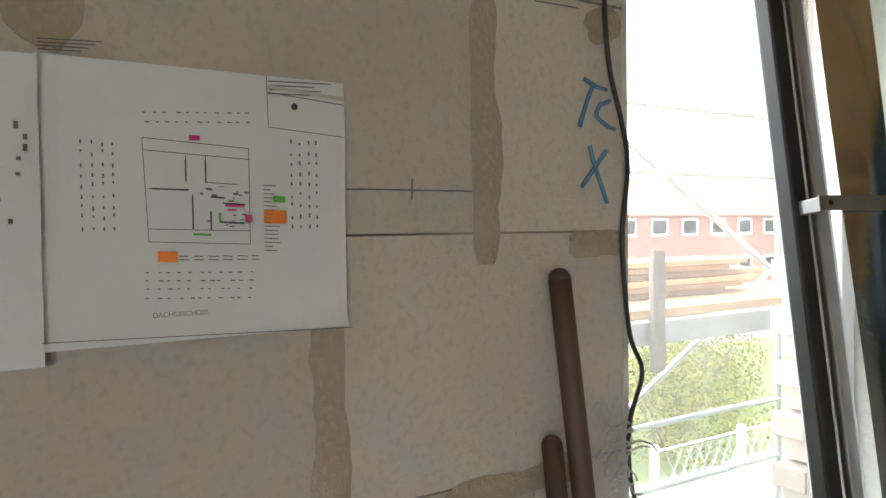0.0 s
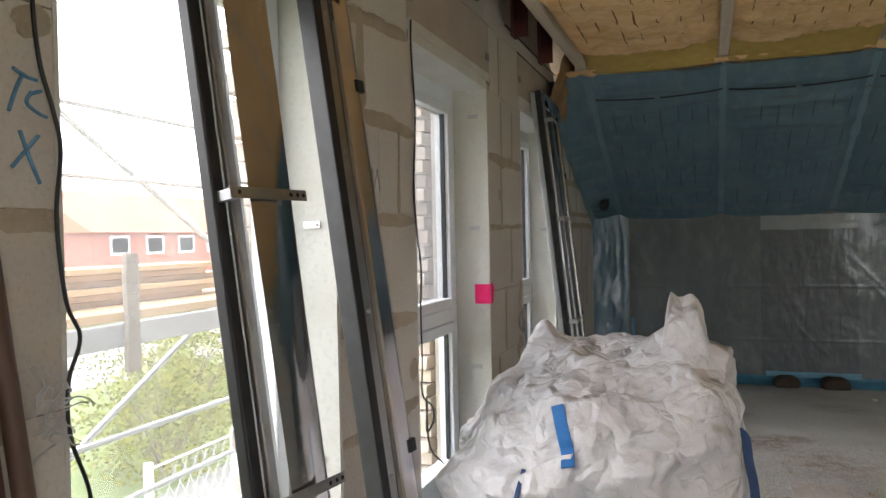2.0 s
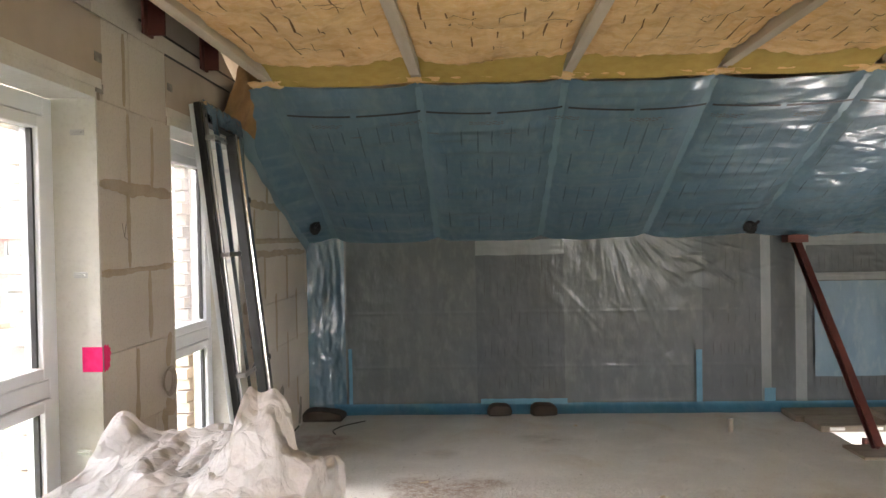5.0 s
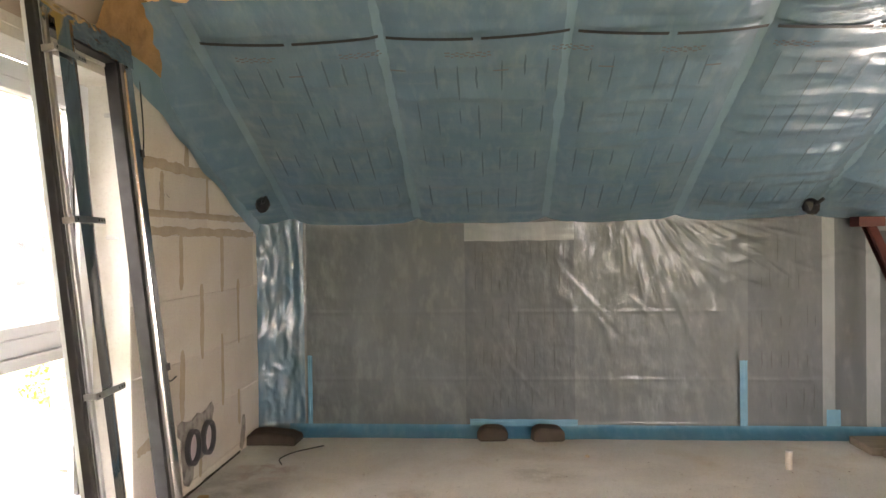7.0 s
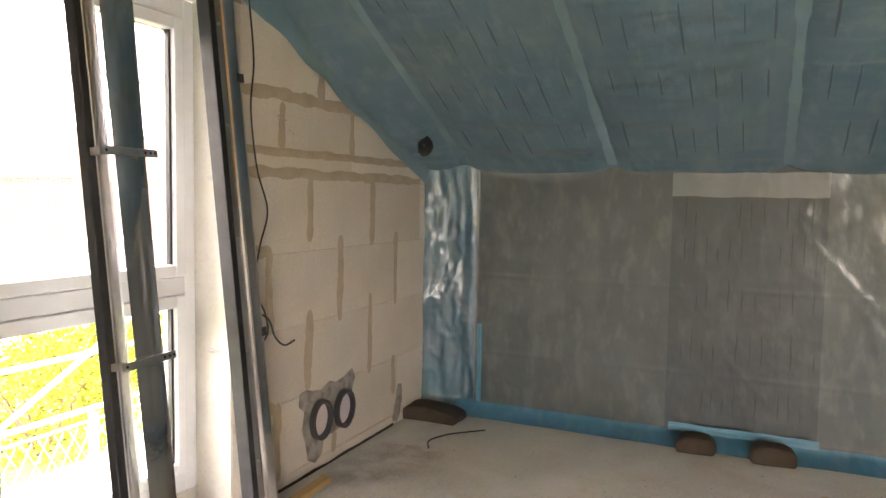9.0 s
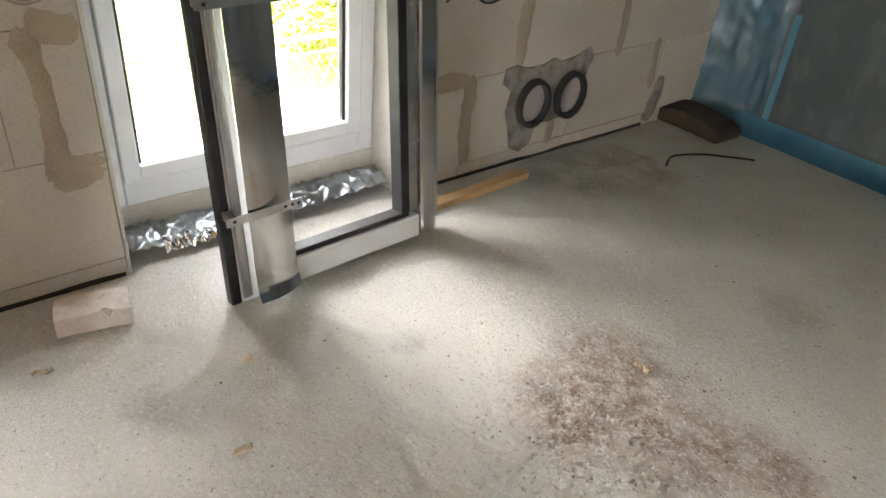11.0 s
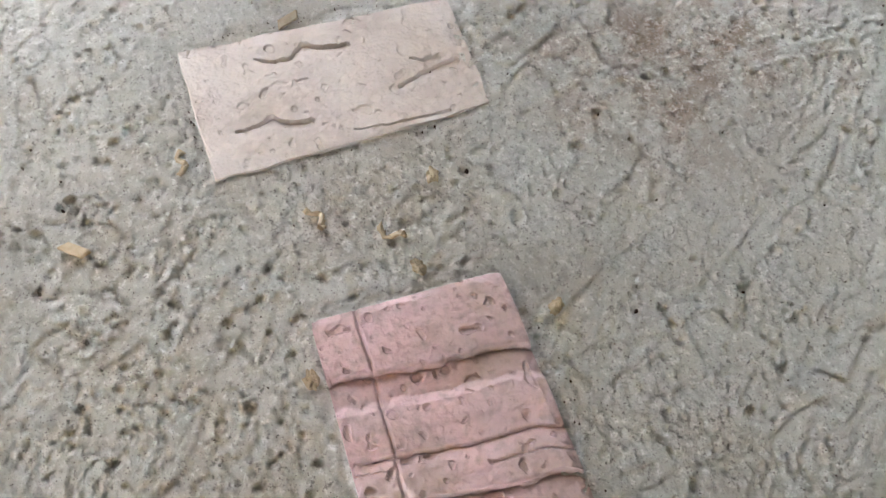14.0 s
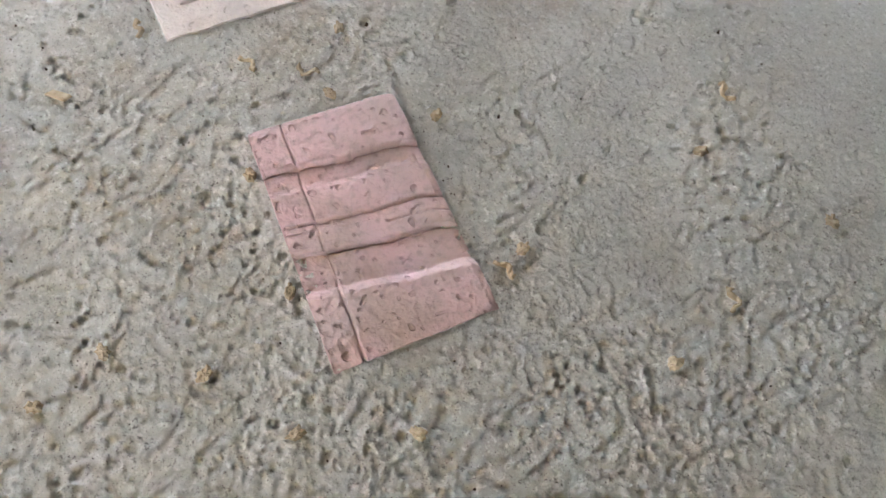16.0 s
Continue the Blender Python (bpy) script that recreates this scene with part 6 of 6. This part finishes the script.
def wool_seams():
    """Dark slits of the wool showing through the membrane, too many to count."""
    rng = random.Random(21)
    for name, mat, off in (("membrane_slits", FILM_SLIT, 0.05),):
        verts, faces = [], []
        for row, s0 in enumerate((0.2, 0.37, 0.56, 0.76)):
            for k in range(64):
                x = 0.42 + 0.118 * k + rng.uniform(-0.012, 0.012)
                ph = ((x - RIBS[0]) % 0.958) / 0.958
                if x > 7.9 or min(ph, 1 - ph) < 0.06 or rng.random() < 0.18:
                    continue
                sag = 0.035 * math.sin(math.pi * ph) ** 0.6
                a, L = s0 + rng.uniform(-0.02, 0.02), rng.uniform(0.06, 0.17)
                w = rng.uniform(0.0028, 0.006)
                b = len(verts)
                for j in range(5):
                    c = a + L * j / 4
                    dx = 0.004 * noise.noise((k, j * 0.7, row))
                    for e in (-w, w):
                        verts.append(tuple(slope_point(x + dx + e * (0.4 if j in (0, 4) else 1), c, sag + 0.03)))
                faces += [(b + 2 * j, b + 2 * j + 1, b + 2 * j + 3, b + 2 * j + 2) for j in range(4)]
        me = bpy.data.meshes.new(name)
        me.from_pydata(verts, [], faces)
        me.materials.append(mat)
        tagged(new(name, me), "dark slits of insulation showing through the blue membrane", "slit", "", "stuff")


wool_seams()


def knee_seams():
    """Dark slits of the wool behind the clear film of the knee wall."""
    rng = random.Random(23)
    verts, faces = [], []
    for a, b in ((1.6, 2.37), (3.7, 4.17), (4.66, 5.86)):
        for z0 in (0.2, 0.5, 0.8, 1.08, 1.28):
            x = a + 0.05
            while x < b:
                if rng.random() < 0.75:
                    L, w, n = rng.uniform(0.08, 0.2), rng.uniform(0.002, 0.0045), len(verts)
                    for j in range(4):
                        xx = x + 0.006 * noise.noise((x * 9, j * 0.8, z0))
                        for e in (-w, w):
                            verts.append((xx + e * (0.4 if j in (0, 3) else 1), KNEE_Y - 0.0135, z0 + L * j / 3))
                    faces += [(n + 2 * j, n + 2 * j + 1, n + 2 * j + 3, n + 2 * j + 2) for j in range(3)]
                x += rng.uniform(0.05, 0.075)
    me = bpy.data.meshes.new("film_slits")
    me.from_pydata(verts, [], faces)
    me.materials.append(FILM_GAP)
    tagged(new("film_slits", me), "dark slits of insulation showing through the clear film", "slit", "", "stuff")


knee_seams()

# ---- outside ----


def outside():
    bm = bmesh.new()
    box(bm, -400, 400, -400, 400, -3.3, -3.0)
    structure("ground", bm, GRASS, "lawn with worn patches around the house")
    structure("yard", boxed(-30, -17, -30, 40, -2.999, -2.98), ROAD, "pale gravel yard beyond the lawn")
    structure("yard_near", boxed(-8.0, -1.0, 4, 30, -2.999, -2.985), ROAD, "pale sandy building yard below the windows")
    house = thing("house", "red brick house with an orange tiled roof across the lawn", "house", (-42, 47, -3))
    part("wall", boxed(0, 9, -14, 14, 0, 5.4), RED_BRICK, house)
    bm = bmesh.new()
    prism(bm, [(9.5, 5.2), (4.5, 8.0), (-0.5, 5.2)], "y", -14.4, 14.4)
    part("roof", bm, ROOF, house)
    for k in range(9):
        for z in (1.0, 3.8):
            f = part("window", boxed(9.0, 9.06, -12.6 + 3 * k, -11.0 + 3 * k, z, z + 1.2, bevel=0.02), PVC, house)
            part("pane", boxed(9.06, 9.08, -12.45 + 3 * k, -11.15 + 3 * k, z + 0.15, z + 1.05), GLASS, f)
    long = thing("low_building", "long pale industrial building in the distance", "building", (-75, 28, -3))
    part("wall", boxed(0, 12, -25, 30, 0, 5), LINTEL, long)
    part("roof", boxed(-0.5, 12.5, -25.5, 30.5, 5, 5.6), SCAFFOLD, long)
    for k in range(10):
        part("window", boxed(12.0, 12.1, -23 + 5 * k, -20 + 5 * k, 3.2, 4.4), DARK_PIPE, long)


outside()


def bush(x, y, h, w, seed, label):
    rng = random.Random(seed)
    t = thing("bush", label, "bush", (x, y, -3))
    bm = bmesh.new()
    for k in range(7):
        a = rng.uniform(0, 6.28)
        tube(bm, [(0, 0, 0), (w * 0.2 * math.cos(a), w * 0.2 * math.sin(a), h * 0.45), (w * 0.4 * math.cos(a), w * 0.4 * math.sin(a), h * 0.85)], 0.03, 6, 0.006)
    part("trunk", bm, HANDLE, t)
    verts, faces = [], []
    for k in range(2600):
        a, b = rng.uniform(0, 6.28), rng.random() ** 0.5
        z = rng.random()
        r = w * 0.5 * b * (0.5 + 0.8 * math.sin(math.pi * min(1, z * 0.9 + 0.1))) * (1 + 0.35 * math.sin(3 * a + seed) * z)
        c = Vector((r * math.cos(a), r * math.sin(a), h * (0.08 + 0.92 * z) * (1 - 0.25 * b)))
        u = Vector((rng.uniform(-1, 1), rng.uniform(-1, 1), rng.uniform(-1, 1))).normalized() * 0.06
        v = u.orthogonal().normalized() * 0.03
        q = len(verts)
        verts += [c - u, c + v, c + u, c - v]
        faces.append((q, q + 1, q + 2, q + 3))
    me = bpy.data.meshes.new("crown")
    me.from_pydata(verts, [], faces)
    me.materials.append(LEAF)
    ob = new("crown", me)
    ob.parent = t


for k, (x, y, h, w) in enumerate(((-8.7, 11.4, 2.2, 2.6), (-9.6, 12.8, 2.5, 2.8), (-13.5, 17.5, 2.2, 4), (-11.5, 15.5, 1.6, 2.6), (-20, 26, 2.6, 5), (-9, 22, 2.4, 4), (-30, 14, 3, 6), (-30, 22, 2.6, 6))):
    bush(x, y, h, w, k + 1, "yellow-green leafy bush on the lawn")


def scaffold():
    s = thing("scaffold", "galvanised tube scaffold standing outside the gable", "scaffold", (-1.5, 0, -3))

    def pole(name, a, b, r=0.024):
        part(name, tube(bmesh.new(), [a, b], r, 8), SCAFFOLD, s)
    ys = (-0.9, 1.7, 5.2, 8.8)
    for y in ys:
        for x in (0.0, -0.75):
            pole("standard", (x, y, 0), (x, y, 7.2))
    for z in (2.89, 3.29, 4.85, 5.26):
        pole("guard_rail", (-0.75, ys[0], z), (-0.75, ys[-1], z), 0.02)
    for a, b in zip(ys, ys[1:]):
        pole("brace", (-0.8, a, 6.25), (-0.8, b, 4.2), 0.02)
        pole("brace", (-0.8, a, 2.25), (-0.8, b, 4.2), 0.02)
    for y in ys:
        pole("transom", (0, y, 4.15), (-0.75, y, 4.15))
    part("ledger", boxed(-0.03, 0.03, ys[0], ys[-1], 3.97, 4.08, bevel=0.004), SCAFFOLD, s)
    for k in range(3):
        part("deck_board", boxed(-0.72 + 0.24 * k, -0.5 + 0.24 * k, ys[0], ys[-1], 4.085, 4.13, bevel=0.004), PLANK, s)
    pile = thing("lumber_stack", "stack of raw yellow planks lying on the scaffold deck", "lumber", (-1.9, 2.7, 1.132))
    for k in range(6):
        part("plank", boxed(-0.25 + 0.03 * (k % 2), 0.05 + 0.03 * (k % 3), -1.3 - 0.1 * (k % 3), 1.4 + 0.12 * (k % 4), 0.034 * k, 0.034 * k + 0.03, bevel=0.003), PLANK, pile)
    post = thing("timber_post", "short weathered timber board fixed upright to the scaffold deck edge", "board", (-1.455, 3.1, 0.85))
    bm = boxed(-0.014, 0.014, -0.04, 0.04, 0.0, 0.56, bevel=0.003)
    bmesh.ops.subdivide_edges(bm, edges=[e for e in bm.edges if e.calc_length() > 0.4], cuts=8)
    for v in bm.verts:
        v.co.y += 0.008 * noise.noise((v.co.y * 20, v.co.z * 6, 2))
    part("board", bm, GREY_PLANK, post)


scaffold()


def brick_jambs():
    """Facing bricks of the outer leaf, toothed beside each window."""
    for i, (a, b) in enumerate(WINDOWS):
        t = tagged(new("wall_facing_%d" % (i + 1)), "toothed facing brickwork beside the window opening", "", "", "structure")
        me = None
        for k in range(32):
            z = -0.12 + 0.083 * k
            d = 0.055 if k % 2 else 0.0
            for j in range(2):
                if me is None:
                    ob = part("brick", boxed(-0.0575, 0.0575, -0.12, 0.12, -0.0355, 0.0355, bevel=0.004), BRICK, t)
                    me = ob.data
                else:
                    ob = new("brick", me)
                    ob.parent = t
                ob.location = (-0.52 + random.uniform(-0.004, 0.004), b + 0.32 + d + 0.25 * j, z)
        part("mortar", boxed(-0.565, -0.475, b + 0.33, b + 0.8, -0.15, 2.5), LINTEL, t)


brick_jambs()


def fence():
    f = thing("garden_fence", "white post and wire mesh fence below the window", "fence", (-6.5, 8.6, -3))
    for k in range(6):
        p = part("post", boxed(-0.05, 0.05, k * 2 - 0.05, k * 2 + 0.05, 0, 1.3, bevel=0.008), WHITE_WALL, f)
    bm = bmesh.new()
    for k in range(44):
        y = k * 0.23
        tube(bm, [(0, y, 0.1), (0, y + 0.6 if y < 9.4 else 10, 1.15)], 0.006, 4)
        tube(bm, [(0.01, y + 0.6 if y < 9.4 else 10, 0.1), (0.01, y, 1.15)], 0.006, 4)
    part("mesh", bm, SCAFFOLD, f)
    part("rail", tube(bmesh.new(), [(0, 0, 1.2), (0, 10, 1.2)], 0.02, 8), SCAFFOLD, f)
    part("rail", tube(bmesh.new(), [(0, 0, 0.1), (0, 10, 0.1)], 0.02, 8), SCAFFOLD, f)


fence()
